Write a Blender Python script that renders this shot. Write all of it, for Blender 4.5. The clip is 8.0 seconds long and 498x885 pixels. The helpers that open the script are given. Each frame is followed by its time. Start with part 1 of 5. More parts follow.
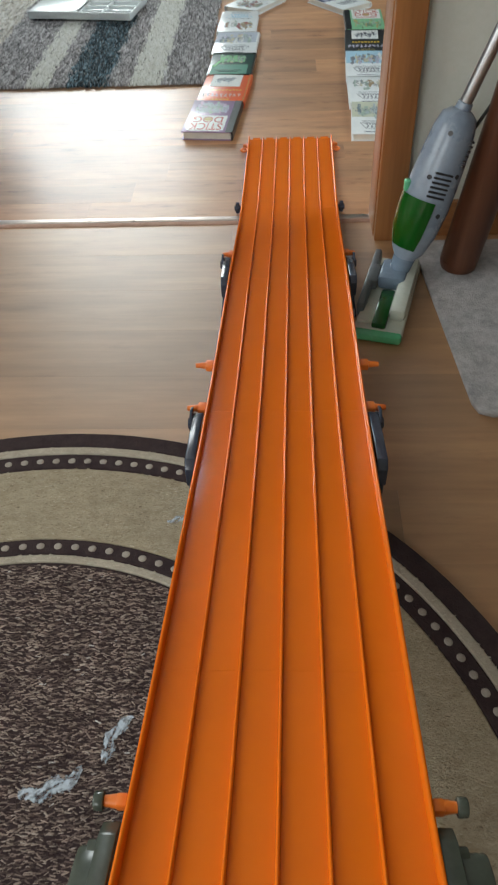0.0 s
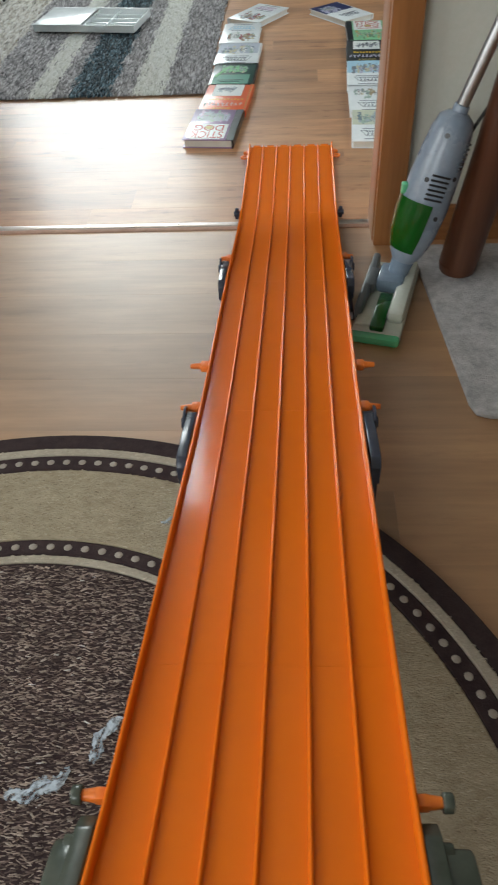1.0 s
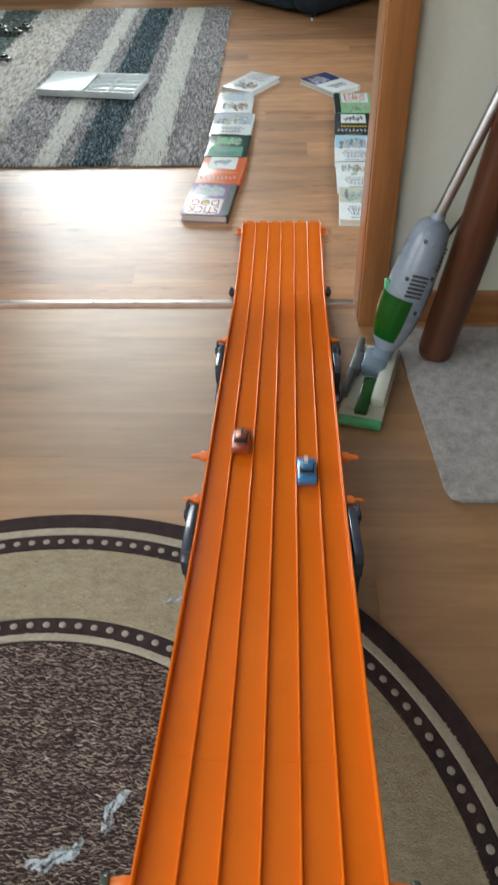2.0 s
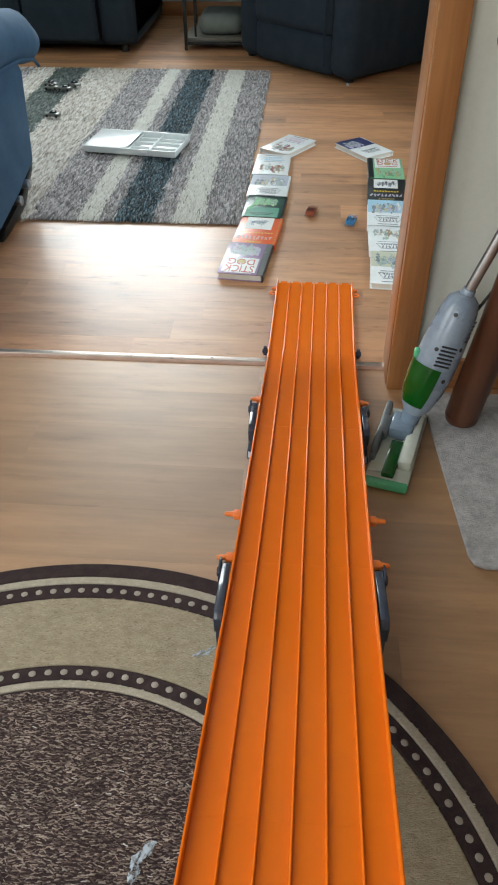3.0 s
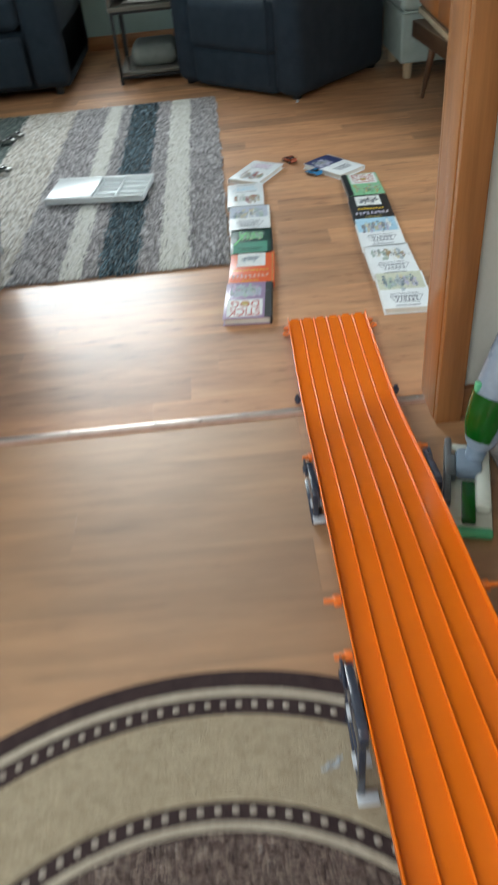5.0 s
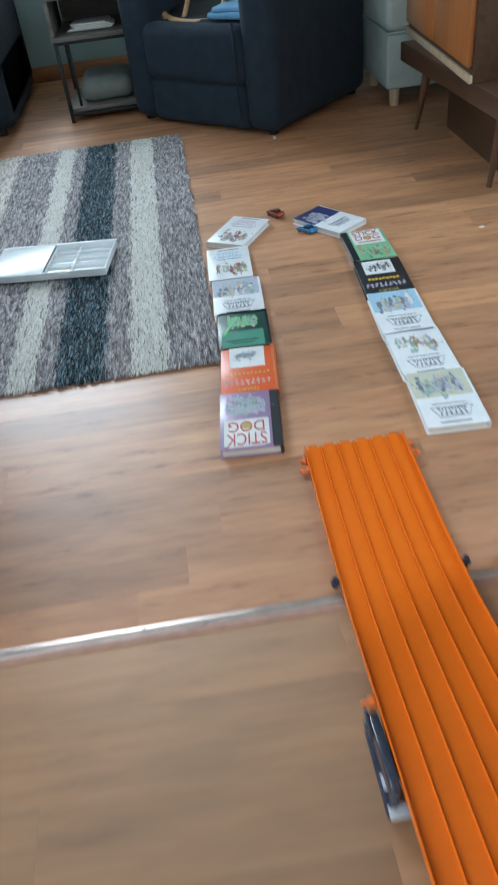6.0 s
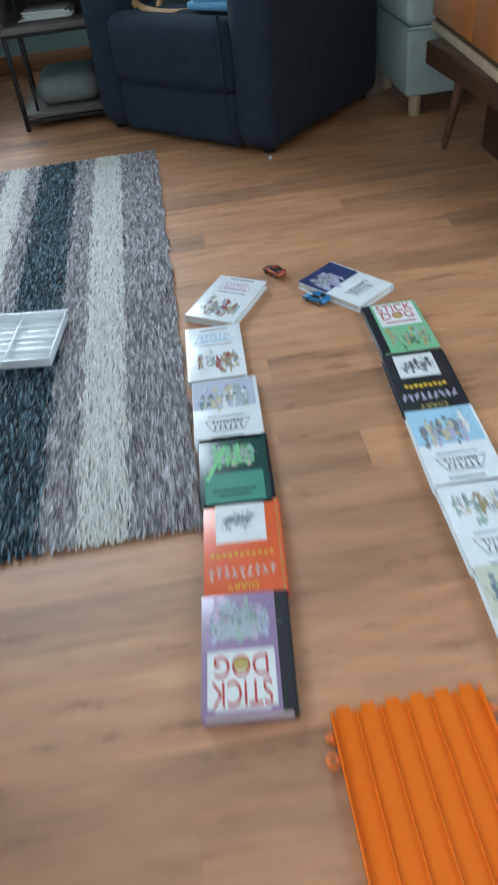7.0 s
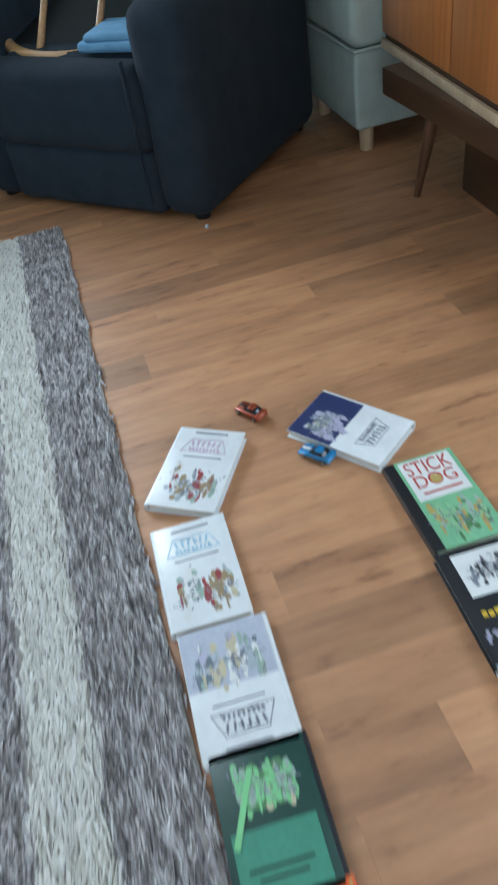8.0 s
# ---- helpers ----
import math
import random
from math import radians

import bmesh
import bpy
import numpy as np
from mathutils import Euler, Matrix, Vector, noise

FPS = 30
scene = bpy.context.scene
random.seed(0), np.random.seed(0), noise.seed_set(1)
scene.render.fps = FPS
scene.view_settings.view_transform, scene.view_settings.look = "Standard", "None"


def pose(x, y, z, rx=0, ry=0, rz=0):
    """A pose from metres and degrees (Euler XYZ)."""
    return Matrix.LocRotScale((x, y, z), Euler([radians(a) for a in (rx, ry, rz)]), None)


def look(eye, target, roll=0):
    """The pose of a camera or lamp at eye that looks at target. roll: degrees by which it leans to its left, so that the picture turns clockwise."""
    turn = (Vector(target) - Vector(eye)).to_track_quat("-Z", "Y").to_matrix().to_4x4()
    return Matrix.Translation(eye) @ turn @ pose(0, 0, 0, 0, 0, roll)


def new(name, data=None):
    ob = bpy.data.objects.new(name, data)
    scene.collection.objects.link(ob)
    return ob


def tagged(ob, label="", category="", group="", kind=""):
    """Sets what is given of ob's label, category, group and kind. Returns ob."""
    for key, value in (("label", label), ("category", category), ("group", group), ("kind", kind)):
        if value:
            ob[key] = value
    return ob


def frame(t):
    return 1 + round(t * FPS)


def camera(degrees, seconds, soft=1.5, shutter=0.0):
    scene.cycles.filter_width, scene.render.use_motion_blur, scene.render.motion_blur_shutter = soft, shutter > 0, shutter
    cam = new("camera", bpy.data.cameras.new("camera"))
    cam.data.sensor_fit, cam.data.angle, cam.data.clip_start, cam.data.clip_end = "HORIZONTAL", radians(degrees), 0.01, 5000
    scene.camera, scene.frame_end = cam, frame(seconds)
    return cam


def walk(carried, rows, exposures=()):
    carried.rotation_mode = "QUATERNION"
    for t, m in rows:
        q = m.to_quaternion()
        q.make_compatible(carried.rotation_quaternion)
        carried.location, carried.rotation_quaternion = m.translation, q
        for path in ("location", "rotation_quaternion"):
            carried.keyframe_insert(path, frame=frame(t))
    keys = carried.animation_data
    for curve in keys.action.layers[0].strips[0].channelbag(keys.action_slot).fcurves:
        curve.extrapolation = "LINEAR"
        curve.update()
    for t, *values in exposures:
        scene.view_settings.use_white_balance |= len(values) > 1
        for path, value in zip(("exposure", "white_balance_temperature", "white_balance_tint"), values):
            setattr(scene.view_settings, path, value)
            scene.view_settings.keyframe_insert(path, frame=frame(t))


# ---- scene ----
cam = camera(37.0, 8.0, 1.9, 0.5)
PATH = [
    (0, (-0.194, -1.474, 0.821), (-0.284, -0.104, -0.580), -2.9),
    (0.5, (-0.191, -1.469, 0.808), (-0.306, -0.062, -0.553), -2.8),
    (1, (-0.176, -1.482, 0.802), (-0.286, -0.087, -0.572), -3.4),
    (1.2, (-0.162, -1.484, 0.815), (-0.247, -0.078, -0.550), -3.2),
    (2.3, (-0.201, -1.488, 1.004), (-0.290, -0.030, -0.305), -0.8),
    (2.5, (-0.208, -1.488, 1.024), (-0.321, -0.006, -0.256), -0.4),
    (3, (-0.211, -1.504, 1.012), (-0.330, -0.005, -0.247), -0.4),
    (3.5, (-0.218, -1.515, 1.000), (-0.371, -0.005, -0.242), -0.6),
    (4, (-0.219, -1.516, 0.999), (-0.400, -0.005, -0.239), -1.1),
    (4.2, (-0.244, -1.504, 0.985), (-0.474, -0.005, -0.261), -0.8),
    (4.3, (-0.265, -1.490, 0.966), (-0.541, 0.002, -0.278), 0.6),
    (4.4, (-0.293, -1.462, 0.957), (-0.599, 0.014, -0.298), 0.6),
    (4.5, (-0.315, -1.439, 0.930), (-0.622, 0.037, -0.325), -0.5),
    (4.6, (-0.335, -1.408, 0.938), (-0.597, 0.079, -0.318), -1.4),
    (4.7, (-0.358, -1.395, 0.949), (-0.561, 0.110, -0.296), -2.6),
    (4.8, (-0.372, -1.385, 0.980), (-0.478, 0.131, -0.263), -4.0),
    (4.9, (-0.375, -1.388, 1.015), (-0.448, 0.131, -0.226), -6.8),
    (5, (-0.401, -1.346, 1.027), (-0.415, 0.175, -0.212), -6.2),
    (5.2, (-0.388, -1.241, 1.002), (-0.380, 0.298, -0.215), -8.4),
    (6.3, (-0.451, -0.592, 1.005), (-0.363, 0.929, -0.231), -7.7),
    (6.5, (-0.415, -0.463, 0.977), (-0.312, 1.059, -0.257), -8.2),
    (6.8, (-0.388, -0.246, 0.952), (-0.288, 1.247, -0.315), -6.8),
    (7, (-0.371, -0.110, 0.956), (-0.286, 1.374, -0.324), -7.2),
    (7.3, (-0.373, 0.110, 0.892), (-0.230, 1.597, -0.377), -6.1),
    (7.5, (-0.399, 0.261, 0.868), (-0.180, 1.743, -0.397), -4.3),
    (7.8, (-0.378, 0.448, 0.957), (-0.132, 1.873, -0.369), -9.2),
    (8, (-0.354, 0.546, 0.971), (-0.108, 1.964, -0.362), -10.5),
]
walk(cam, [(t, look(eye, target, roll)) for t, eye, target, roll in PATH], [(0.0, -0.22, 6500, 10), (1.2, -0.18, 6500, 10), (2.3, 0.08, 6450, 10), (4.0, 0.08, 6450, 10), (4.5, -0.12, 6500, 10), (5.0, 0.1, 6350, 10), (5.2, 0.12, 6300, 10), (6.3, 0.05, 5600, 10), (8.0, 0.04, 5700, 10)])

# ---- light ----
world = bpy.data.worlds.new("world")
scene.world = world
world.use_nodes = True
wn = world.node_tree
sky = wn.nodes.new("ShaderNodeTexSky")
sky.sky_type, sky.sun_disc = "NISHITA", False
sky.sun_elevation, sky.sun_rotation = radians(48), radians(200)
wn.links.new(sky.outputs[0], wn.nodes["Background"].inputs[0])
wn.nodes["Background"].inputs[1].default_value = 0.1


def window_light(name, eye, target, sx, sy, watts, colour, spread=180):
    """Daylight standing in a window's opening."""
    lamp = bpy.data.lights.new(name, "AREA")
    lamp.shape, lamp.size, lamp.size_y = "RECTANGLE", sx, sy
    lamp.energy, lamp.color = watts, colour
    lamp.spread = radians(spread)
    ob = new(name, lamp)
    ob.matrix_world = look(eye, target)
    return ob


window_light("daylight_living", (-1.6, 4.12, 1.62), (-1.6, 0.0, 1.35), 1.36, 1.36, 54, (0.89, 0.965, 0.96), 125)
# Weak fill added from the west to even out the living room.
window_light("fill_living_west", (-2.57, 1.5, 1.55), (0.0, 1.2, 0.4), 1.3, 1.2, 6, (0.80, 0.92, 1.0))
# Added fill that lifts the living room floor and books at right.
window_light("fill_living_east", (1.72, 0.75, 1.5), (0.0, 0.7, 0.3), 0.9, 1.1, 25, (0.80, 0.92, 1.0))
# Fill added behind the camera to brighten the wall beside the doorway.
window_light("fill_kitchen_south", (-1.5, -3.17, 1.5), (0.0, 0.0, 0.6), 1.3, 1.1, 24, (0.93, 0.98, 0.97))
window_light("daylight_kitchen", (-2.56, -1.3, 1.58), (0.0, -1.2, 0.5), 1.6, 1.4, 32, (0.95, 0.98, 0.92))


# ---- materials ----
def shader(name, rough=0.5, metal=0.0, coat=0.0, spec=0.5):
    m = bpy.data.materials.new(name)
    m.use_nodes = True
    b = m.node_tree.nodes["Principled BSDF"]
    b.inputs["Roughness"].default_value = rough
    b.inputs["Metallic"].default_value = metal
    b.inputs["Coat Weight"].default_value = coat
    b.inputs["Coat Roughness"].default_value = 0.24
    b.inputs["Specular IOR Level"].default_value = spec
    return m, m.node_tree, b


def node(tree, kind, **values):
    n = tree.nodes.new(kind)
    for key, value in values.items():
        n.inputs[key.replace("_", " ")].default_value = value
    return n


def ramp(tree, source, stops):
    r = tree.nodes.new("ShaderNodeValToRGB")
    el = r.color_ramp.elements
    while len(el) < len(stops):
        el.new(0.5)
    for e, (at, c) in zip(el, stops):
        e.position, e.color = at, (*c, 1)
    tree.links.new(source, r.inputs[0])
    return r.outputs[0]


def mix(tree, kind, fac, a, b):
    n = tree.nodes.new("ShaderNodeMix")
    n.data_type, n.blend_type = "RGBA", kind
    for socket, value in ((n.inputs[0], fac), (n.inputs[6], a), (n.inputs[7], b)):
        if hasattr(value, "links"):
            tree.links.new(value, socket)
        else:
            socket.default_value = value if isinstance(value, float) else (*value, 1)
    return n.outputs[2]


def coords(tree, scale, shuffle=False):
    """Object coordinates stretched by scale; shuffle moves them by the object's random number."""
    tc = tree.nodes.new("ShaderNodeTexCoord")
    out = tc.outputs["Object"]
    if shuffle:
        info = tree.nodes.new("ShaderNodeObjectInfo")
        mul = tree.nodes.new("ShaderNodeMath")
        mul.operation = "MULTIPLY"
        mul.inputs[1].default_value = 37.0
        tree.links.new(info.outputs["Random"], mul.inputs[0])
        add = tree.nodes.new("ShaderNodeVectorMath")
        add.operation = "ADD"
        tree.links.new(out, add.inputs[0])
        tree.links.new(mul.outputs[0], add.inputs[1])
        out = add.outputs[0]
    mp = tree.nodes.new("ShaderNodeMapping")
    mp.inputs["Scale"].default_value = scale
    tree.links.new(out, mp.inputs[0])
    return mp.outputs[0]


def noisy(tree, vec, scale, detail=4.0, rough=0.6):
    n = node(tree, "ShaderNodeTexNoise", Scale=scale, Detail=detail, Roughness=rough)
    tree.links.new(vec, n.inputs["Vector"])
    return n.outputs["Fac"]


def bump(tree, b, height, strength, distance):
    n = node(tree, "ShaderNodeBump", Strength=strength, Distance=distance)
    tree.links.new(height, n.inputs["Height"])
    tree.links.new(n.outputs[0], b.inputs["Normal"])


def plain(name, c1, c2, scale=20.0, rough=0.5, relief=0.1, dist=0.001, metal=0.0, coat=0.0, stretch=(1, 1, 1), fine=6.0, spec=0.5, grain=0.25):
    """Two tones of one colour at two scales, uneven gloss and a fine relief."""
    m, t, b = shader(name, rough, metal, coat, spec)
    vec = coords(t, stretch)
    big, small = noisy(t, vec, scale), noisy(t, vec, scale * fine)
    tone = ramp(t, big, [(0.3, c1), (0.7, c2)])
    tone = mix(t, "OVERLAY", grain, tone, ramp(t, small, [(0.3, (0.35,) * 3), (0.7, (0.65,) * 3)]))
    t.links.new(tone, b.inputs["Base Color"])
    gloss = t.nodes.new("ShaderNodeMapRange")
    gloss.inputs["To Min"].default_value, gloss.inputs["To Max"].default_value = rough * 0.8, min(1.0, rough * 1.2)
    t.links.new(big, gloss.inputs["Value"])
    t.links.new(gloss.outputs[0], b.inputs["Roughness"])
    if relief:
        bump(t, b, small, relief, dist)
    return m


def wood(name, dark, mid, light, along="x", rough=0.35, grain=1.0, coat=0.0, vary=0.35, spec=0.5, knots=0.0, pores=0.3, coat_rough=0.28):
    """Streaked grain along one axis, differing from piece to piece."""
    m, t, b = shader(name, rough, 0.0, coat, spec)
    b.inputs["Coat Roughness"].default_value = coat_rough
    s = {"x": (2.6, 20, 20), "y": (20, 2.6, 20), "z": (20, 20, 2.6)}[along]
    vec = coords(t, [v * grain for v in s], shuffle=True)
    streak = noisy(t, vec, 1.0, 6.0, 0.65)
    s2 = {"x": (4, 90, 90), "y": (90, 4, 90), "z": (90, 90, 4)}[along]
    fine = noisy(t, coords(t, [v * grain for v in s2], shuffle=True), 1.0, 3.0)
    tone = ramp(t, streak, [(0.25, dark), (0.5, mid), (0.75, light)])
    tone = mix(t, "OVERLAY", pores, tone, ramp(t, fine, [(0.35, (0.3,) * 3), (0.65, (0.66,) * 3)]))
    if knots:
        blot = noisy(t, coords(t, (7.0, 30.0, 30.0), shuffle=True), 1.0, 5.0, 0.7)
        tone = mix(t, "MULTIPLY", knots, tone, ramp(t, blot, [(0.28, (0.45, 0.36, 0.30)), (0.42, (0.9, 0.87, 0.84)), (0.6, (1, 1, 1))]))
        cloud = noisy(t, coords(t, (2.5, 9.0, 9.0), shuffle=True), 1.0, 3.0)
        tone = mix(t, "OVERLAY", 0.5, tone, ramp(t, cloud, [(0.3, (0.36,) * 3), (0.7, (0.64,) * 3)]))
    info = t.nodes.new("ShaderNodeObjectInfo")
    per = ramp(t, info.outputs["Random"], [(0.0, (0.5 - vary / 2,) * 3), (1.0, (0.5 + vary / 2,) * 3)])
    tone = mix(t, "OVERLAY", 0.8, tone, per)
    t.links.new(tone, b.inputs["Base Color"])
    bump(t, b, fine, 0.03, 0.0005)
    return m


def pile(name, stops, rough=0.95, clump=9.0, much=0.3, fleck=0.0):
    """Yarn: every tuft takes its own tone, with drifts and streaky flecks over them."""
    m, t, b = shader(name, rough, 0.0, 0.0, 0.15)
    geo = t.nodes.new("ShaderNodeNewGeometry")
    tone = ramp(t, geo.outputs["Random Per Island"], stops)
    vec = coords(t, (1, 1, 1))
    tone = mix(t, "OVERLAY", much, tone, ramp(t, noisy(t, vec, clump), [(0.3, (0.30,) * 3), (0.7, (0.70,) * 3)]))
    if fleck:
        b.inputs["Sheen Weight"].default_value = 0.22
        b.inputs["Sheen Roughness"].default_value = 0.35
        streak = noisy(t, coords(t, (1, 0.16, 1)), 110.0, 4.0)
        tone = mix(t, "OVERLAY", fleck, tone, ramp(t, streak, [(0.38, (0.12,) * 3), (0.48, (0.52,) * 3), (0.6, (0.80,) * 3)]))
    t.links.new(tone, b.inputs["Base Color"])
    return m


M = {}
M["oak_red"] = wood("oak_laminate", (0.36, 0.166, 0.072), (0.49, 0.236, 0.106), (0.56, 0.292, 0.136), rough=0.5, vary=0.26, coat=0.33, knots=1.0, pores=0.16, coat_rough=0.25, spec=0.95)
M["oak_pale"] = wood("oak_laminate_kitchen", (0.32, 0.168, 0.074), (0.385, 0.208, 0.096), (0.44, 0.246, 0.118), rough=0.5, vary=0.28, coat=1.0, knots=0.4, pores=0.16, coat_rough=0.42, spec=0.9)
M["casing"] = wood("varnished_oak", (0.30, 0.125, 0.042), (0.36, 0.155, 0.054), (0.42, 0.19, 0.068), along="z", rough=0.34, vary=0.06)
M["strip"] = plain("threshold_metal", (0.50, 0.42, 0.38), (0.60, 0.51, 0.46), 30, 0.3, 0.1, 0.0005, metal=0.85)
M["lip"] = plain("worn_pinkish_edge", (0.40, 0.24, 0.18), (0.50, 0.31, 0.24), 40, 0.5, 0.1)
M["wall_white"] = plain("white_wall_paint", (0.73, 0.76, 0.69), (0.79, 0.82, 0.75), 3, 0.75, 0.15, 0.001, fine=40)
M["wall_green"] = plain("pale_green_wall_paint", (0.26, 0.37, 0.355), (0.31, 0.42, 0.40), 3, 0.75, 0.15, 0.001, fine=40)
# Darker tone chosen to lessen light bounced onto the kitchen's right side.
M["wall_tan"] = plain("tan_wall_paint", (0.30, 0.23, 0.16), (0.36, 0.28, 0.20), 3, 0.75, 0.15, 0.001, fine=40)
M["ceiling"] = plain("ceiling_paint", (0.74, 0.74, 0.72), (0.8, 0.8, 0.78), 4, 0.9, 0.2, 0.001)
M["orange"] = plain("orange_track_plastic", (0.78, 0.162, 0.008), (0.83, 0.178, 0.010), 4, 0.13, 0.02, 0.0003, spec=0.16, fine=14, grain=0.05)
M["orange_tab"] = plain("orange_peg_plastic", (0.80, 0.17, 0.02), (0.88, 0.22, 0.03), 20, 0.4, 0.05)
M["bracket"] = plain("slate_plastic", (0.030, 0.036, 0.060), (0.05, 0.06, 0.09), 30, 0.2, 0.05)
M["bracket_green"] = plain("olive_grey_plastic", (0.055, 0.068, 0.055), (0.085, 0.098, 0.08), 30, 0.25, 0.05)
# Pale colour of the painted sky glints on the supports, and of the recliner's caster.
M["glint_caster"] = plain("pale_glint_and_caster_plastic", (0.5, 0.55, 0.62), (0.6, 0.65, 0.7), 30, 0.3, 0.05)
M["steel"] = plain("brushed_steel", (0.5, 0.5, 0.52), (0.6, 0.6, 0.62), 40, 0.3, 0.05, metal=1.0)


# ---- mesh helpers ----
def box(bm, size, centre, bevel=0.0, turn=None, seg=2):
    """A box, its edges rounded by bevel."""
    made = bmesh.ops.create_cube(bm, size=1.0)["verts"]
    m = Matrix.Translation(centre) @ (turn or Matrix()) @ Matrix.Diagonal((*size, 1))
    bmesh.ops.transform(bm, matrix=m, verts=made)
    if bevel:
        edges = list({e for v in made for e in v.link_edges})
        bmesh.ops.bevel(bm, geom=edges, offset=bevel, segments=seg, affect="EDGES", profile=0.5)
    return bm


def rod(bm, a, b, r1, r2=None, seg=14, bevel=0.0):
    """A tapered round bar from a to b."""
    a, b = Vector(a), Vector(b)
    way = b - a
    made = bmesh.ops.create_cone(bm, cap_ends=True, segments=seg, radius1=r1, radius2=r1 if r2 is None else r2, depth=way.length)["verts"]
    m = Matrix.Translation((a + b) / 2) @ way.to_track_quat("Z", "Y").to_matrix().to_4x4()
    bmesh.ops.transform(bm, matrix=m, verts=made)
    if bevel:
        rim = [e for e in {e for v in made for e in v.link_edges} if any(len(f.verts) > 4 for f in e.link_faces)]
        bmesh.ops.bevel(bm, geom=rim, offset=bevel, segments=2, affect="EDGES", profile=0.5)
    return bm


def prism(bm, outline, axis, lo, hi, bevel=0.0, seg=2):
    """An outline of (u, v) drawn out along an axis: x takes (y, z), y takes (x, z), z takes (x, y)."""
    put = {"x": lambda u, v, w: (w, u, v), "y": lambda u, v, w: (u, w, v), "z": lambda u, v, w: (u, v, w)}[axis]
    one = [bm.verts.new(put(u, v, lo)) for u, v in outline]
    two = [bm.verts.new(put(u, v, hi)) for u, v in outline]
    n = len(outline)
    faces = [bm.faces.new(one), bm.faces.new(two[::-1])]
    faces += [bm.faces.new((one[i], two[i], two[(i + 1) % n], one[(i + 1) % n])) for i in range(n)]
    bmesh.ops.recalc_face_normals(bm, faces=faces)
    if bevel:
        edges = list({e for f in faces for e in f.edges})
        bmesh.ops.bevel(bm, geom=edges, offset=bevel, segments=seg, affect="EDGES", profile=0.5)
    return bm


def sweep(bm, path, radius, seg=8):
    """A bent round bar through the points of path."""
    pts = [Vector(p) for p in path]
    rings = []
    for i, p in enumerate(pts):
        way = (pts[min(i + 1, len(pts) - 1)] - pts[max(i - 1, 0)]).normalized()
        q = way.to_track_quat("Z", "Y").to_matrix()
        r = radius[i] if isinstance(radius, (list, tuple)) else radius
        rings.append([bm.verts.new(p + q @ Vector((r * math.cos(a), r * math.sin(a), 0))) for a in (k * math.tau / seg for k in range(seg))])
    for one, two in zip(rings, rings[1:]):
        for k in range(seg):
            bm.faces.new((one[k], one[(k + 1) % seg], two[(k + 1) % seg], two[k]))
    bm.faces.new(rings[0][::-1])
    bm.faces.new(rings[-1])
    return bm


def mesh_of(name, bm, material, angle=38):
    bmesh.ops.recalc_face_normals(bm, faces=bm.faces)
    me = bpy.data.meshes.new(name)
    bm.to_mesh(me)
    bm.free()
    me.materials.append(M[material])
    me.shade_smooth()
    me.set_sharp_from_angle(angle=radians(angle))
    return me


def part(name, bm, material, parent, label="", angle=38):
    ob = new(name, mesh_of(name, bm, material, angle))
    ob.parent = parent
    return tagged(ob, label)


def single(name, bm, material, label, category, kind=""):
    return tagged(new(name, mesh_of(name, bm, material)), label, category, kind=kind)


def thing(name, label, category, at=None, group="", kind=""):
    ob = new(name)
    ob.empty_display_size = 0.05
    if at is not None:
        ob.matrix_world = at
    return tagged(ob, label, category, group, kind)


def bent(pts, x):
    """The value at x of a line through sorted (x, value) pairs."""
    xs, ys = zip(*sorted(pts))
    return float(np.interp(x, xs, ys))


# ---- structure ----
X0, X1, Y0, Y1, TOP = -2.6, 1.75, -3.2, 4.15, 2.45
DOOR_L, DOOR_R, DOOR_H = -1.10, -0.006, 2.05


def wall(name, lo, hi, material, label, holes=()):
    """A wall as a box from lo to hi, or as its pieces round one opening."""
    bm = bmesh.new()
    spans = [(lo, hi)]
    if holes:
        axis, a, b, z0, z1 = holes
        l, h = list(lo), list(hi)
        spans = []
        for s, e, zs, ze in ((lo[axis], a, lo[2], hi[2]), (b, hi[axis], lo[2], hi[2]), (a, b, lo[2], z0), (a, b, z1, hi[2])):
            if e - s > 0.001 and ze - zs > 0.001:
                p, q = list(lo), list(hi)
                p[axis], q[axis], p[2], q[2] = s, e, zs, ze
                spans.append((p, q))
    for p, q in spans:
        box(bm, [q[i] - p[i] for i in range(3)], [(p[i] + q[i]) / 2 for i in range(3)])
    return single(name, bm, material, label, "wall", "structure")


wall("wall_between", (X0, -0.055, 0), (X1, 0.022, TOP), "wall_white", "white painted wall with a wide doorway", (0, DOOR_L - 0.02, DOOR_R + 0.02, 0, DOOR_H + 0.02))
wall("wall_north", (X0, Y1, 0), (X1, Y1 + 0.14, TOP), "wall_green", "pale green painted living room wall", (0, -2.3, -0.9, 0.92, 2.32))
# Out of view; tan so that it throws less light on the floor.
wall("wall_east_kitchen", (X1, Y0, 0), (X1 + 0.12, 0.0, TOP), "wall_tan", "unseen kitchen side wall, tan to cut bounced light")
# Opening made up to let the east fill lamp in.
wall("wall_east", (X1, 0.0, 0), (X1 + 0.12, Y1, TOP), "wall_green", "pale green painted side wall", (1, 0.28, 1.22, 0.92, 2.08))
# The opening here is added for the west fill lamp.
wall("wall_west_living", (X0 - 0.12, 0.0, 0), (X0, Y1, TOP), "wall_green", "pale green painted living room side wall", (1, 0.8, 2.2, 0.92, 2.18))
wall("wall_west_kitchen", (X0 - 0.12, Y0, 0), (X0, 0.0, TOP), "wall_white", "white painted kitchen wall with a window", (1, -2.13, -0.47, 0.85, 2.31))
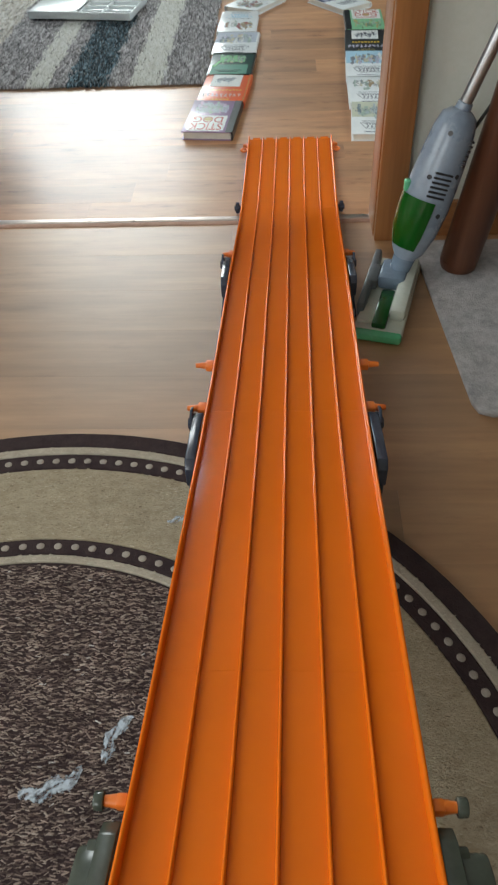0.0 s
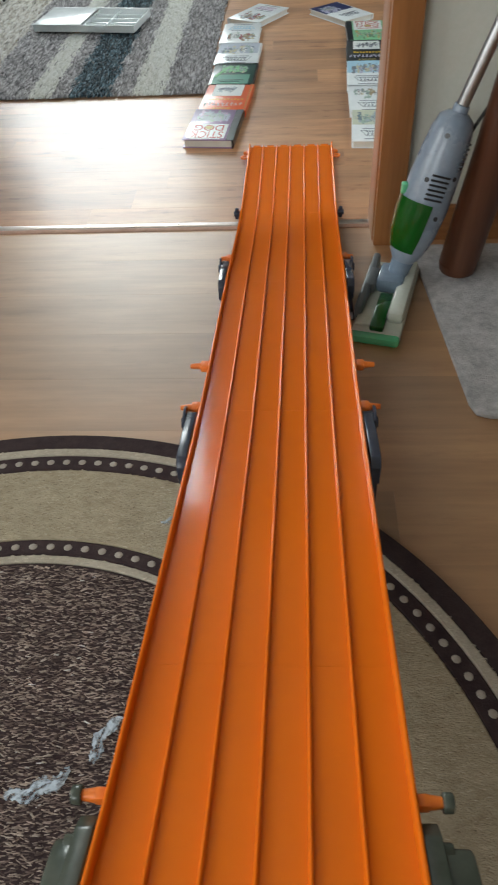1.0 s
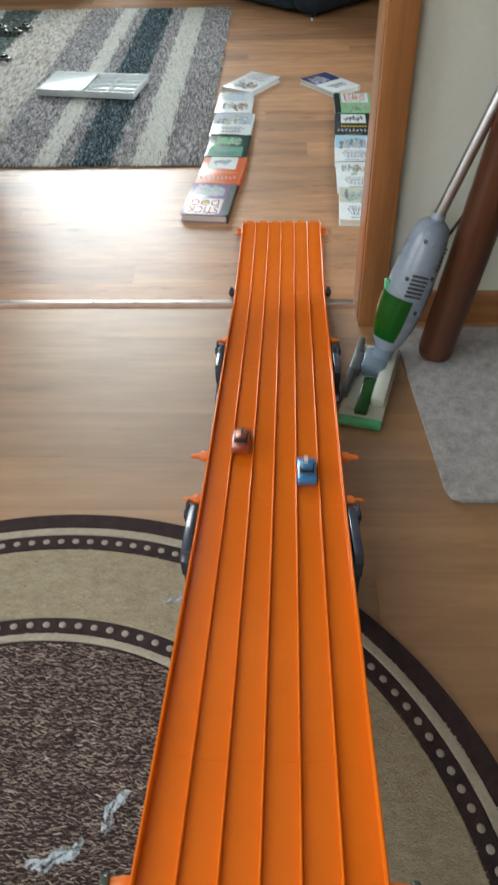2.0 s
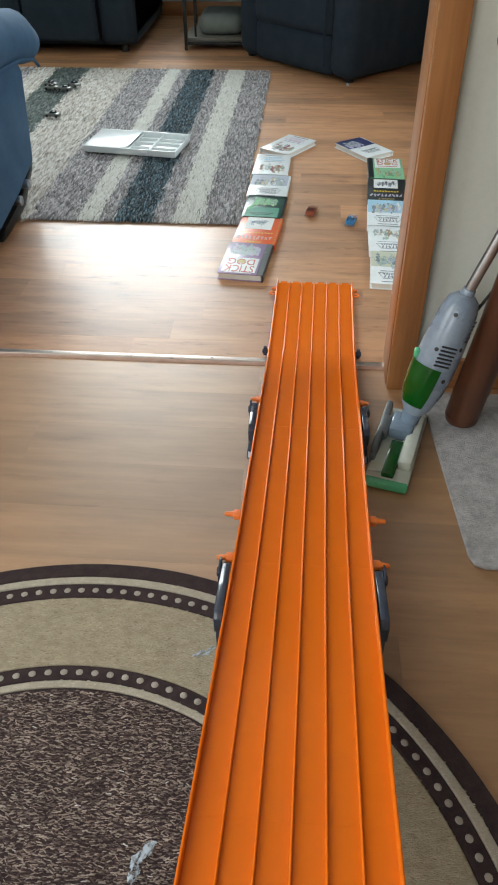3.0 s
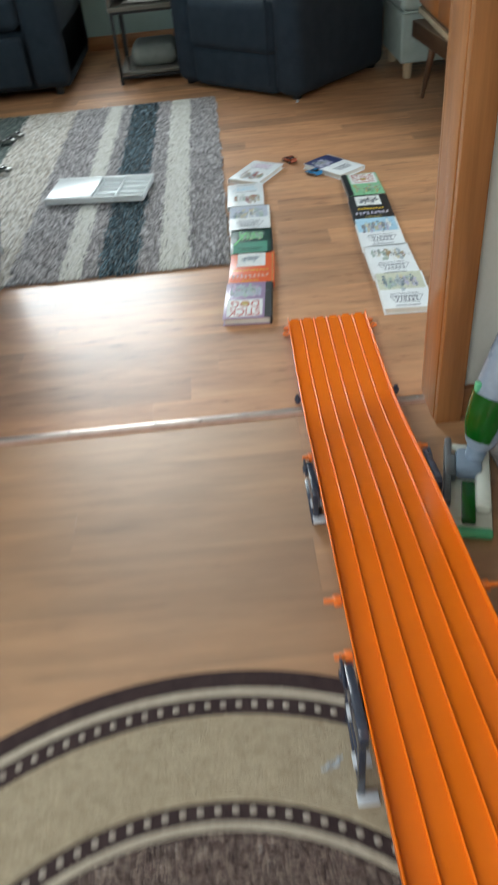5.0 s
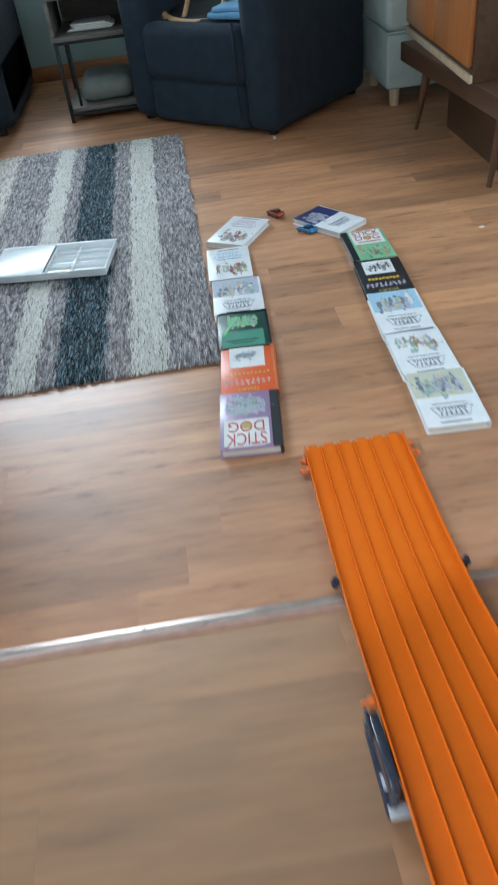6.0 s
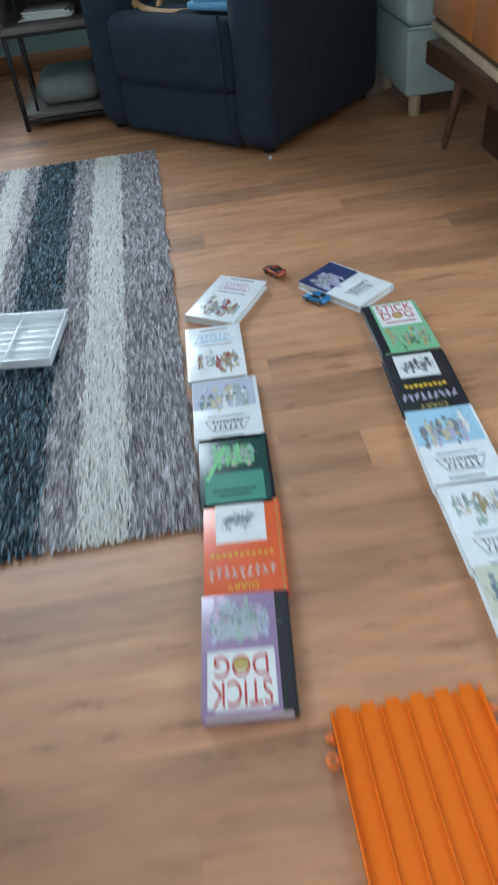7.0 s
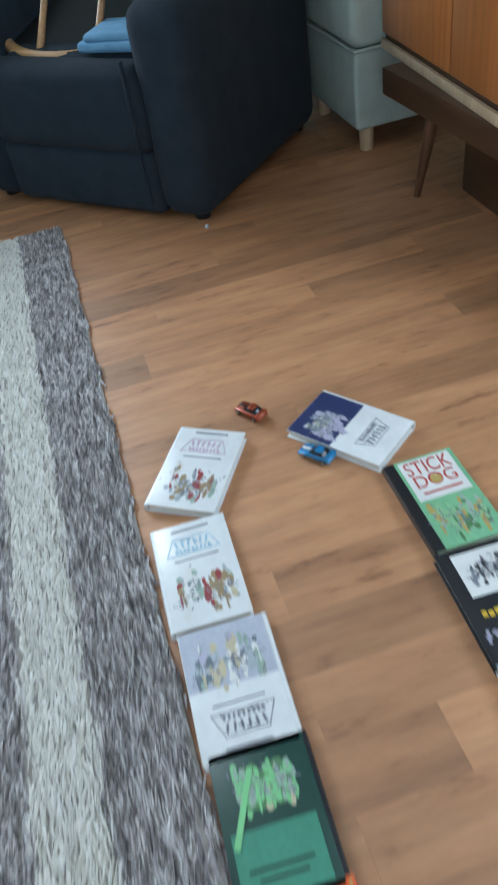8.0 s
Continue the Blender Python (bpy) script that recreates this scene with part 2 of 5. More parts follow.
# Unseen end wall; its opening is added for the south fill lamp.
wall("wall_south", (X0, Y0 - 0.12, 0), (X1, Y0, TOP), "wall_white", "unseen white painted kitchen end wall with an added window", (0, -2.2, -0.8, 0.92, 2.1))
single("ceiling", box(bmesh.new(), (X1 - X0 + 0.24, Y1 - Y0 + 0.26, 0.1), ((X0 + X1) / 2, (Y0 + Y1) / 2, TOP + 0.05)), "ceiling", "white painted flat ceiling", "ceiling", "structure")


def window(name, axis, at, a, b, z0, z1, label):
    """Frame, sash bars and panes in a wall opening; axis is the one along the wall."""
    w = thing(name, label, "window", kind="structure")
    def bar(p, q, zs, ze, deep, nm):
        bm = bmesh.new()
        size, mid = [q - p, deep, ze - zs], [(p + q) / 2, at, (zs + ze) / 2]
        if axis == 1:
            size[0], size[1], mid[0], mid[1] = size[1], size[0], mid[1], mid[0]
        box(bm, size, mid, 0.004)
        return part(nm, bm, "sash", w)
    for p, q, zs, ze in ((a, b, z0, z0 + 0.05), (a, b, z1 - 0.05, z1), (a, a + 0.05, z0 + 0.05, z1 - 0.05), (b - 0.05, b, z0 + 0.05, z1 - 0.05)):
        bar(p, q, zs, ze, 0.06, "window_frame")
    bar((a + b) / 2 - 0.03, (a + b) / 2 + 0.03, z0 + 0.05, z1 - 0.05, 0.05, "mullion")
    return w


M["sash"] = plain("white_window_paint", (0.76, 0.76, 0.74), (0.82, 0.82, 0.8), 8, 0.4, 0.05)
window("window_1", 0, Y1 + 0.10, -2.3, -0.9, 0.92, 2.32, "white framed two-pane living room window")
# Unseen window, added only to go with the west fill lamp.
window("added_window_west", 1, X0 - 0.08, 0.8, 2.2, 0.92, 2.18, "added white framed two-pane window for the west fill lamp")
# Added window behind the camera, framing the south fill lamp.
window("added_window_south", 0, Y0 - 0.08, -2.2, -0.8, 0.92, 2.1, "added white framed two-pane window for the south fill lamp")
# Made-up window round the east fill lamp, out of view.
window("added_window_east", 1, X1 + 0.08, 0.28, 1.22, 0.92, 2.08, "added white framed two-pane window for the east fill lamp")
window("window_2", 1, X0 - 0.08, -2.13, -0.47, 0.85, 2.31, "white framed two-pane kitchen window")


def casing(name, x_in, side, label):
    """Door lining, front and back architraves of one side; side is 1 to the east."""
    d = thing(name, label, "door frame", kind="structure")
    bm = box(bmesh.new(), (0.022, 0.093, DOOR_H), (x_in + side * 0.011, -0.0205, DOOR_H / 2), 0.002)
    part("lining", bm, "casing", d)
    for y0, nm in ((-0.078, "architrave"), (0.037, "architrave")):
        bm = box(bmesh.new(), (0.055, 0.02, DOOR_H + 0.06), (x_in + side * 0.0295, y0, DOOR_H / 2 + 0.03), 0.0025, seg=2)
        part(nm, bm, "casing", d)
    return d


casing("door_frame_east", DOOR_R, 1, "varnished oak door casing beside the doorway")
casing("door_frame_west", DOOR_L, -1, "varnished oak door casing on the far side of the doorway")
d = thing("door_head", "varnished oak head of the doorway", "door frame", kind="structure")
part("lining", box(bmesh.new(), (DOOR_R - DOOR_L, 0.093, 0.02), ((DOOR_L + DOOR_R) / 2, -0.0205, DOOR_H + 0.01), 0.002), "casing", d)
for y0 in (-0.078, 0.037):
    part("architrave", box(bmesh.new(), (DOOR_R - DOOR_L, 0.02, 0.06), ((DOOR_L + DOOR_R) / 2, y0, DOOR_H + 0.03), 0.005), "casing", d)


def skirting(name, lo, hi, label):
    bm = box(bmesh.new(), [hi[i] - lo[i] for i in range(3)], [(lo[i] + hi[i]) / 2 for i in range(3)], 0.004)
    return single(name, bm, "casing_flat", label, "baseboard", "structure")


M["casing_flat"] = wood("varnished_oak_board", (0.20, 0.08, 0.03), (0.30, 0.13, 0.05), (0.38, 0.18, 0.07), along="x", rough=0.35, vary=0.1)
skirting("baseboard_1", (DOOR_R + 0.060, -0.071, 0), (X1, -0.055, 0.075), "varnished oak baseboard on the kitchen wall")
skirting("baseboard_2", (X0, -0.071, 0), (DOOR_L - 0.060, -0.055, 0.075), "varnished oak baseboard on the kitchen wall")
skirting("baseboard_3", (X0, Y1 - 0.016, 0), (X1, Y1, 0.085), "varnished oak baseboard on the living room wall")
skirting("baseboard_4", (X1 - 0.016, 0.022, 0), (X1, Y1 - 0.016, 0.085), "varnished oak baseboard on the side wall")

prof = [(-0.0115, 0.0), (-0.0115, 0.0015), (-0.009, 0.004), (0.0, 0.005), (0.006, 0.004), (0.009, 0.0015), (0.009, 0.0)]
th = thing("threshold", "pale metal threshold strip across the doorway", "threshold", pose(0, 0.013, 0), kind="structure")
part("strip", prism(bmesh.new(), prof, "x", DOOR_L, DOOR_R), "strip", th)
part("lip", prism(bmesh.new(), [(-0.023, 0.0), (-0.023, 0.001), (-0.021, 0.0026), (-0.0118, 0.003), (-0.0118, 0.0)], "x", DOOR_L, DOOR_R), "lip", th)
for x in np.arange(DOOR_L + 0.08, DOOR_R, 0.2):
    part("screw", rod(bmesh.new(), (x, 0.0, 0.003), (x, 0.0, 0.0062), 0.0032, 0.003, 10), "steel", th)


# ---- the toy track ----
SLOPE = [(0.412, 0.005), (0.30, 0.005), (0.12, 0.006), (0.04, 0.011), (-0.06, 0.023), (-0.16, 0.042), (-0.296, 0.069), (-0.42, 0.090), (-0.52, 0.106), (-0.684, 0.131),
         (-0.823, 0.158), (-0.941, 0.187), (-1.032, 0.208), (-1.169, 0.240), (-1.308, 0.275), (-1.55, 0.355), (-1.8, 0.47), (-2.1, 0.64)]


def track_x(y):
    """The middle of the track, which runs a little askew."""
    return -0.1793 + 0.0145 * y


def track_z(y):
    return bent(SLOPE, y)


LANE = 0.0344
half = LANE * 3


def section_line():
    """Outline across the track: bed, lane ribs and the outer lips, from left to right along the top, back along the underside."""
    top = [(-half - 0.0024, -0.004), (-half - 0.0024, 0.0088), (-half - 0.0014, 0.0094), (-half - 0.0001, 0.0094), (-half + 0.0012, 0.008), (-half + 0.0016, 0.0)]
    for i in range(1, 6):
        x = -half + i * LANE
        top += [(x - 0.0019, 0.0)] + [(x - 0.0017 * math.cos(a), 0.0018 + 0.0032 * math.sin(a)) for a in (math.pi * k / 8 for k in range(9))] + [(x + 0.0019, 0.0)]
    top += [(half - 0.0016, 0.0), (half - 0.0012, 0.008), (half + 0.0001, 0.0094), (half + 0.0014, 0.0094), (half + 0.0024, 0.0088), (half + 0.0024, -0.004)]
    return top + [(half + 0.001, -0.004), (half - 0.001, -0.0025), (-half + 0.001, -0.0025), (-half - 0.001, -0.004)]


def track_piece(y_a, y_b):
    """One moulded length of the track, following the slope."""
    bm = bmesh.new()
    line = section_line()
    n = max(6, int(abs(y_b - y_a) / 0.025))
    rings = []
    for k in range(n + 1):
        y = y_a + (y_b - y_a) * k / n
        slope = (track_z(y + 0.03) - track_z(y - 0.03)) / 0.06
        z = (track_z(y + 0.03) + 2 * track_z(y) + track_z(y - 0.03)) / 4
        rings.append([bm.verts.new((track_x(y) + u, y - v * slope, z + v)) for u, v in line])
    m = len(line)
    for one, two in zip(rings, rings[1:]):
        for i in range(m):
            bm.faces.new((one[i], one[(i + 1) % m], two[(i + 1) % m], two[i]))
    bm.faces.new(rings[0])
    bm.faces.new(rings[-1][::-1])
    return bm


track = thing("toy_race_track", "bright orange plastic six-lane toy race track sloping to the floor", "toy track")
ENDS = (0.405, 0.038, -0.335, -0.755, -1.175, -1.60, -2.08)
for a, b in zip(ENDS, ENDS[1:]):
    part("track_section", track_piece(a, b + 0.0002), "orange", track, angle=58)
lip = bmesh.new()
for i in range(6):
    x = track_x(0.41) - half + (i + 0.5) * LANE
    box(lip, (LANE * 0.55, 0.012, 0.0022), (x, 0.408, 0.0045), 0.0008)
tagged(part("end_tongue", lip, "orange", track), kind="stuff")


def peg(y, side, length, dark=False):
    """A pointed connector that sticks out from the track's edge."""
    x, z = track_x(y) + side * (half + 0.003), track_z(y)
    bm = bmesh.new()
    wide = 0.006 if dark else 0.010
    prism(bm, [(y - wide, z - 0.005), (y + wide, z - 0.005), (y + wide * 0.75, z + 0.004), (y - wide * 0.75, z + 0.004)], "x", min(x, x + side * length * 0.45), max(x, x + side * length * 0.45), 0.002)
    rod(bm, (x + side * length * 0.4, y, z - 0.001), (x + side * length, y, z - 0.001), 0.0052, 0.0035, 10)
    p = part("peg", bm, "orange_tab", track)
    if dark:
        cap = bmesh.new()
        rod(cap, (x + side * length * 0.86, y, z - 0.001), (x + side * (length + 0.005), y, z - 0.001), 0.0072, 0.0068, 18, 0.0015)
        part("peg_cap", cap, "bracket_green", p)


for s in (-1, 1):
    eye = bmesh.new()
    ex, ez = track_x(0.34) + s * (half + 0.011), 0.007
    sweep(eye, [(ex + 0.0075 * math.cos(a), 0.34 + 0.0075 * math.sin(a), ez) for a in (math.tau * k / 18 for k in range(19))], 0.0026, 8)
    part("side_eye", eye, "orange_tab", track)
    peg(0.372, s, 0.012)
    peg(-0.632, s, 0.027)
    peg(-0.745, s, 0.026)
    peg(-0.215, s, 0.020)
    peg(-1.290, s, 0.020, True)
    pin = bmesh.new()
    x, z = track_x(0.036) + s * (half + 0.003), track_z(0.036)
    rod(pin, (x, 0.036, z + 0.002), (x + s * 0.014, 0.036, z + 0.002), 0.0055, 0.006, 12, 0.001)
    rod(pin, (x + s * 0.007, 0.036, z - 0.008), (x + s * 0.007, 0.036, z + 0.014), 0.0048, 0.0042, 12)
    part("joint_pin", pin, "bracket", track)


def trestle(y_a, y_b, material, label, boxed=False):
    """A pair of ladder-like side frames on feet, joined by a bar under the track."""
    y = (y_a + y_b) / 2
    t = thing("track_support", label, "track support", group="supports under the toy track")
    for s in (-1, 1):
        x = track_x(y) + s * (half + 0.011)
        bar = 0.012
        for q in (y_a + bar / 2, y_b - bar / 2):
            z_t = track_z(q) - 0.001
            post = bmesh.new()
            prism(post, [(q - bar / 2, 0.0), (q + bar / 2, 0.0), (q + bar / 2, z_t), (q - bar / 2, z_t + 0.004)], "x", x - 0.005, x + 0.005, 0.002)
            part("post", post, material, t)
        z_a, z_b = track_z(y_a), track_z(y_b)
        plate = bmesh.new()
        deep = min(0.034, z_b * 0.55)
        prism(plate, [(y_a - 0.004, z_a - deep), (y_b + 0.004, z_b - deep), (y_b + 0.007, z_b - 0.006), (y_b - 0.004, z_b + 0.004), ((y_a + y_b) / 2, (z_a + z_b) / 2 + 0.008), (y_a + 0.004, z_a + 0.006), (y_a - 0.006, z_a - 0.004)], "x", x - 0.0065, x + 0.0065, 0.0016)
        part("upper_plate", plate, material, t)
        lug = bmesh.new()
        rod(lug, (x - s * 0.006, y_b - 0.012, z_b - 0.008), (x + s * 0.014, y_b - 0.012, z_b - 0.008), 0.0085, 0.0075, 16, 0.001)
        part("lug", lug, material, t)
        if not boxed:
            ear = bmesh.new()
            prism(ear, [(y_b - 0.03, z_b - 0.012), (y_b + 0.004, z_b - 0.016), (y_b + 0.008, z_b + 0.004), (y_b - 0.004, z_b + 0.010), (y_b - 0.026, z_b + 0.006)], "x", x + s * 0.009 - 0.002, x + s * 0.009 + 0.002, 0.0008)
            part("ear", ear, material, t)
        rungs = 1 if z_b < 0.1 else 2
        for k in range(rungs):
            zz = (z_b - deep) * (k + 0.75) / (rungs + 0.6)
            rung = bmesh.new()
            box(rung, (0.009, y_b - y_a - bar, 0.009), (x, y, zz), 0.002)
            part("rung", rung, material, t)
            # Small pale piece painted as the sky's highlight on the rung.
            rung_glint = bmesh.new()
            box(rung_glint, (0.026, 0.020, 0.004), (x - s * 0.006, y_a + (y_b - y_a) * (0.3 + 0.4 * k), zz + 0.0065), 0.001)
            part("clip", rung_glint, "glint_caster", t)
        foot = bmesh.new()
        box(foot, (0.020, y_b - y_a + 0.014, 0.007), (x, y, 0.0035), 0.002)
        part("foot", foot, material, t)
        # Another pale piece, for the highlight at the foot's end.
        toe = bmesh.new()
        box(toe, (0.030, 0.018, 0.005), (x - s * 0.008, y_a - 0.004, 0.0095), 0.0012)
        part("toe_glint", toe, "glint_caster", t)
    if boxed:
        for s in (-1, 1):
            hx = track_x(y) + s * (half + 0.021)
            z_a, z_b = track_z(y_a), track_z(y_b)
            case = bmesh.new()
            prism(case, [(y_a + 0.02, z_a - 0.075), (y_b - 0.008, z_b - 0.06), (y_b - 0.008, z_b - 0.004), (y_b - 0.02, z_b + 0.003), (y_a + 0.02, z_a - 0.004)], "x", hx - 0.011, hx + 0.017, 0.004)
            part("housing", case, material, t)
    bm = bmesh.new()
    box(bm, (half * 2 + 0.012, 0.018, 0.010), (track_x(y), y, max(0.006, track_z(y_b) - 0.016)), 0.002)
    part("cross_bar", bm, material, t)
    return t


trestle(-0.345, -0.235, "bracket", "low slate-grey plastic support under the toy track")
trestle(-0.875, -0.758, "bracket", "slate-grey plastic support frame under the toy track")
trestle(-1.52, -1.310, "bracket_green", "olive-grey plastic support frame under the raised toy track", True)
trestle(-2.07, -1.85, "bracket_green", "tall olive-grey plastic support at the track's start")


# ---- round kitchen rug ----
RUG = (-0.513, -1.312)
M["rug_dark"] = plain("dark_brown_rug_yarn", (0.036, 0.023, 0.026), (0.062, 0.043, 0.044), 60, 0.95, 0.5, 0.003, spec=0.15)
M["rug_cream"] = plain("cream_rug_yarn", (0.42, 0.37, 0.30), (0.53, 0.48, 0.40), 70, 0.95, 0.5, 0.003, spec=0.15)
M["rug_beige"] = plain("beige_rug_yarn", (0.36, 0.30, 0.21), (0.50, 0.43, 0.32), 55, 0.95, 0.7, 0.004, stretch=(1, 2.2, 1), fine=5, spec=0.15)
M["rug_dot"] = plain("pale_dot_yarn", (0.34, 0.30, 0.265), (0.44, 0.40, 0.355), 60, 0.95, 0.4, 0.002, spec=0.15)
M["rug_field"] = pile("brown_flecked_pile", [(0.0, (0.095, 0.069, 0.064)), (0.45, (0.165, 0.123, 0.112)), (0.6, (0.30, 0.235, 0.205)), (0.9, (0.40, 0.325, 0.28)), (0.992, (0.45, 0.385, 0.34)), (1.0, (0.7, 0.7, 0.7))], clump=60.0, much=1.0)


def ring(r0, r1, z, seg=180, edge=0.002):
    """A flat ring with softened rims; r0 of 0 gives a disc."""
    bm = bmesh.new()
    steps = [(r0, 0.0), (r0, z - edge), (r0 + edge, z), (r1 - edge, z), (r1, z - edge), (r1, 0.0)] if r0 else [(0.001, 0.0), (0.001, z), (r1 - edge, z), (r1, z - edge), (r1, 0.0)]
    loops = []
    for r, h in steps:
        loops.append([bm.verts.new((r * math.cos(a), r * math.sin(a), h)) for a in (k * math.tau / seg for k in range(seg))])
    for one, two in zip(loops, loops[1:]):
        for k in range(seg):
            bm.faces.new((one[k], one[(k + 1) % seg], two[(k + 1) % seg], two[k]))
    return bm


def tufts(points, z, size, height, lean, aspect=1.0, swirl=0.3):
    """Small leaning yarn tufts at the points, as one mesh."""
    n = len(points)
    rng = np.random.default_rng(len(points))
    ang = rng.normal(0, swirl, n)
    s = size * rng.uniform(0.6, 1.25, n)
    h = height * rng.uniform(0.6, 1.2, n)
    dx, dy = np.cos(ang), np.sin(ang)
    base = np.c_[points, np.full(n, z)]
    verts = np.empty((n, 6, 3))
    for k, (u, v) in enumerate(((-1, -0.5), (1, -0.5), (1, 0.5), (-1, 0.5))):
        verts[:, k, 0] = base[:, 0] + s * (u * aspect * dx - v * dy)
        verts[:, k, 1] = base[:, 1] + s * (u * aspect * dy + v * dx)
        verts[:, k, 2] = z
    off = rng.normal(0, lean, (n, 2))
    for k, u in ((4, -0.55), (5, 0.55)):
        verts[:, k, 0] = base[:, 0] + s * u * aspect * dx + off[:, 0]
        verts[:, k, 1] = base[:, 1] + s * u * aspect * dy + off[:, 1]
        verts[:, k, 2] = z + h
    faces = np.array([(0, 1, 5, 4), (2, 3, 4, 5), (1, 2, 5, 5), (3, 0, 4, 4)])
    quads = [tuple(dict.fromkeys((f + 6 * i).tolist())) for i in range(n) for f in faces]
    return verts.reshape(-1, 3), quads


def pile_part(name, verts, faces, material, parent):
    me = bpy.data.meshes.new(name)
    me.from_pydata(verts.tolist(), [], faces)
    me.materials.append(M[material])
    me.shade_smooth()
    ob = new(name, me)
    ob.parent = parent
    return tagged(ob, kind="stuff")


rug = thing("round_rug", "round brown and beige kitchen rug with two dotted borders", "rug", pose(*RUG, 0.0))
for r0, r1, z, mat_name, nm in ((0.6265, 0.656, 0.0075, "rug_dark", "outer_border"), (0.611, 0.626, 0.008, "rug_cream", "cream_line"), (0.581, 0.6105, 0.0075, "rug_dark", "dotted_band"),
                                (0.4505, 0.5805, 0.008, "rug_beige", "beige_band"), (0.4245, 0.450, 0.0075, "rug_dark", "dotted_band"), (0.412, 0.424, 0.008, "rug_cream", "cream_line"), (0.0, 0.4115, 0.0065, "rug_dark", "field")):
    part(nm, ring(r0, r1, z), mat_name, rug)
for r, n in ((0.596, 156), (0.4375, 114)):
    bm = bmesh.new()
    for k in range(n):
        a = k * math.tau / n
        c = bmesh.ops.create_icosphere(bm, subdivisions=2, radius=1.0)["verts"]
        bmesh.ops.transform(bm, matrix=pose(r * math.cos(a), r * math.sin(a), 0.0072, 0, 0, math.degrees(a)) @ Matrix.Diagonal((0.0056, 0.0060, 0.0016, 1)), verts=c)
    tagged(part("dot_pattern", bm, "rug_dot", rug), kind="stuff")
rng = np.random.default_rng(5)
g = np.stack(np.meshgrid(np.arange(-0.41, 0.41, 0.0048), np.arange(-0.41, 0.41, 0.0026)), -1).reshape(-1, 2)
g = g + rng.normal(0, 0.0016, g.shape)
g = g[(np.hypot(g[:, 0], g[:, 1]) < 0.407)]
v, f = tufts(g, 0.006, 0.0018, 0.0018, 0.0008, 2.2, 0.3)
pile_part("tuft_field", v, f, "rug_field", rug)
M["rug_beige_pile"] = pile("beige_band_pile", [(0.0, (0.27, 0.215, 0.15)), (0.3, (0.38, 0.32, 0.235)), (0.7, (0.46, 0.40, 0.30)), (1.0, (0.56, 0.50, 0.40))], clump=30.0, much=0.6)
M["rug_cream_pile"] = pile("cream_line_pile", [(0.0, (0.40, 0.35, 0.28)), (0.5, (0.50, 0.45, 0.37)), (1.0, (0.62, 0.57, 0.48))], clump=30.0, much=0.4)
M["rug_dark_pile"] = pile("dark_band_pile", [(0.0, (0.028, 0.019, 0.020)), (0.7, (0.055, 0.040, 0.038)), (1.0, (0.10, 0.08, 0.075))], clump=30.0, much=0.4)
for r0, r1, mat_name, nm in ((0.452, 0.579, "rug_beige_pile", "beige_nap"), (0.413, 0.423, "rug_cream_pile", "cream_nap"), (0.6125, 0.6245, "rug_cream_pile", "cream_nap")):
    g = np.stack(np.meshgrid(np.arange(-0.66, 0.66, 0.0056), np.arange(-0.4, 0.66, 0.0026)), -1).reshape(-1, 2)
    g = g + rng.normal(0, 0.0014, g.shape)
    far_out = np.hypot(g[:, 0], g[:, 1])
    g = g[(far_out > r0) & (far_out < r1)]
    v, f = tufts(g, 0.0074, 0.0013, 0.0012, 0.0006, 2.4, 0.25)
    pile_part(nm, v, f, mat_name, rug)

# ---- striped living room rug ----
def stripe_tones(a, b, c, d):
    return [(0.0, a), (0.35, b), (0.7, c), (1.0, d)]


M["st_grey"] = pile("grey_shag", stripe_tones((0.15, 0.14, 0.143), (0.32, 0.30, 0.305), (0.48, 0.455, 0.465), (0.66, 0.64, 0.65)), fleck=0.68)
M["st_cream"] = pile("cream_shag", stripe_tones((0.66, 0.65, 0.59), (0.78, 0.77, 0.71), (0.84, 0.83, 0.78), (0.90, 0.89, 0.85)), fleck=0.3)
M["st_beige"] = pile("beige_shag", stripe_tones((0.40, 0.365, 0.32), (0.58, 0.54, 0.485), (0.68, 0.635, 0.58), (0.78, 0.74, 0.69)), fleck=0.7)
M["st_teal"] = pile("dark_teal_shag", stripe_tones((0.012, 0.018, 0.024), (0.03, 0.05, 0.062), (0.065, 0.12, 0.15), (0.26, 0.36, 0.42)), fleck=0.85)
M["st_green"] = pile("dark_green_shag", stripe_tones((0.03, 0.045, 0.042), (0.07, 0.095, 0.088), (0.11, 0.14, 0.13), (0.22, 0.25, 0.23)), fleck=0.6)
M["rug_back"] = plain("rug_backing", (0.30, 0.28, 0.26), (0.40, 0.38, 0.35), 40, 0.95, 0.3)
srug = thing("striped_rug", "shaggy striped rug in grey, cream and dark teal", "rug")
RX0, RX1, RY0, RY1 = -2.02, -0.418, 0.80, 2.705
part("backing", box(bmesh.new(), (RX1 - RX0, RY1 - RY0, 0.006), ((RX0 + RX1) / 2, (RY0 + RY1) / 2, 0.003), 0.002), "rug_back", srug)
STRIPES = [(-0.418, "st_grey"), (-0.545, "st_cream"), (-0.64, "st_grey"), (-0.705, "st_teal"), (-0.835, "st_grey"), (-0.885, "st_cream"), (-0.955, "st_grey"),
           (-1.12, "st_beige"), (-1.37, "st_green"), (-1.54, "st_beige"), (-1.66, "st_grey"), (-1.85, "st_cream"), (-2.02, "")]
names = {"st_grey": "grey_stripe", "st_cream": "cream_stripe", "st_teal": "teal_stripe", "st_beige": "beige_stripe", "st_green": "green_stripe"}
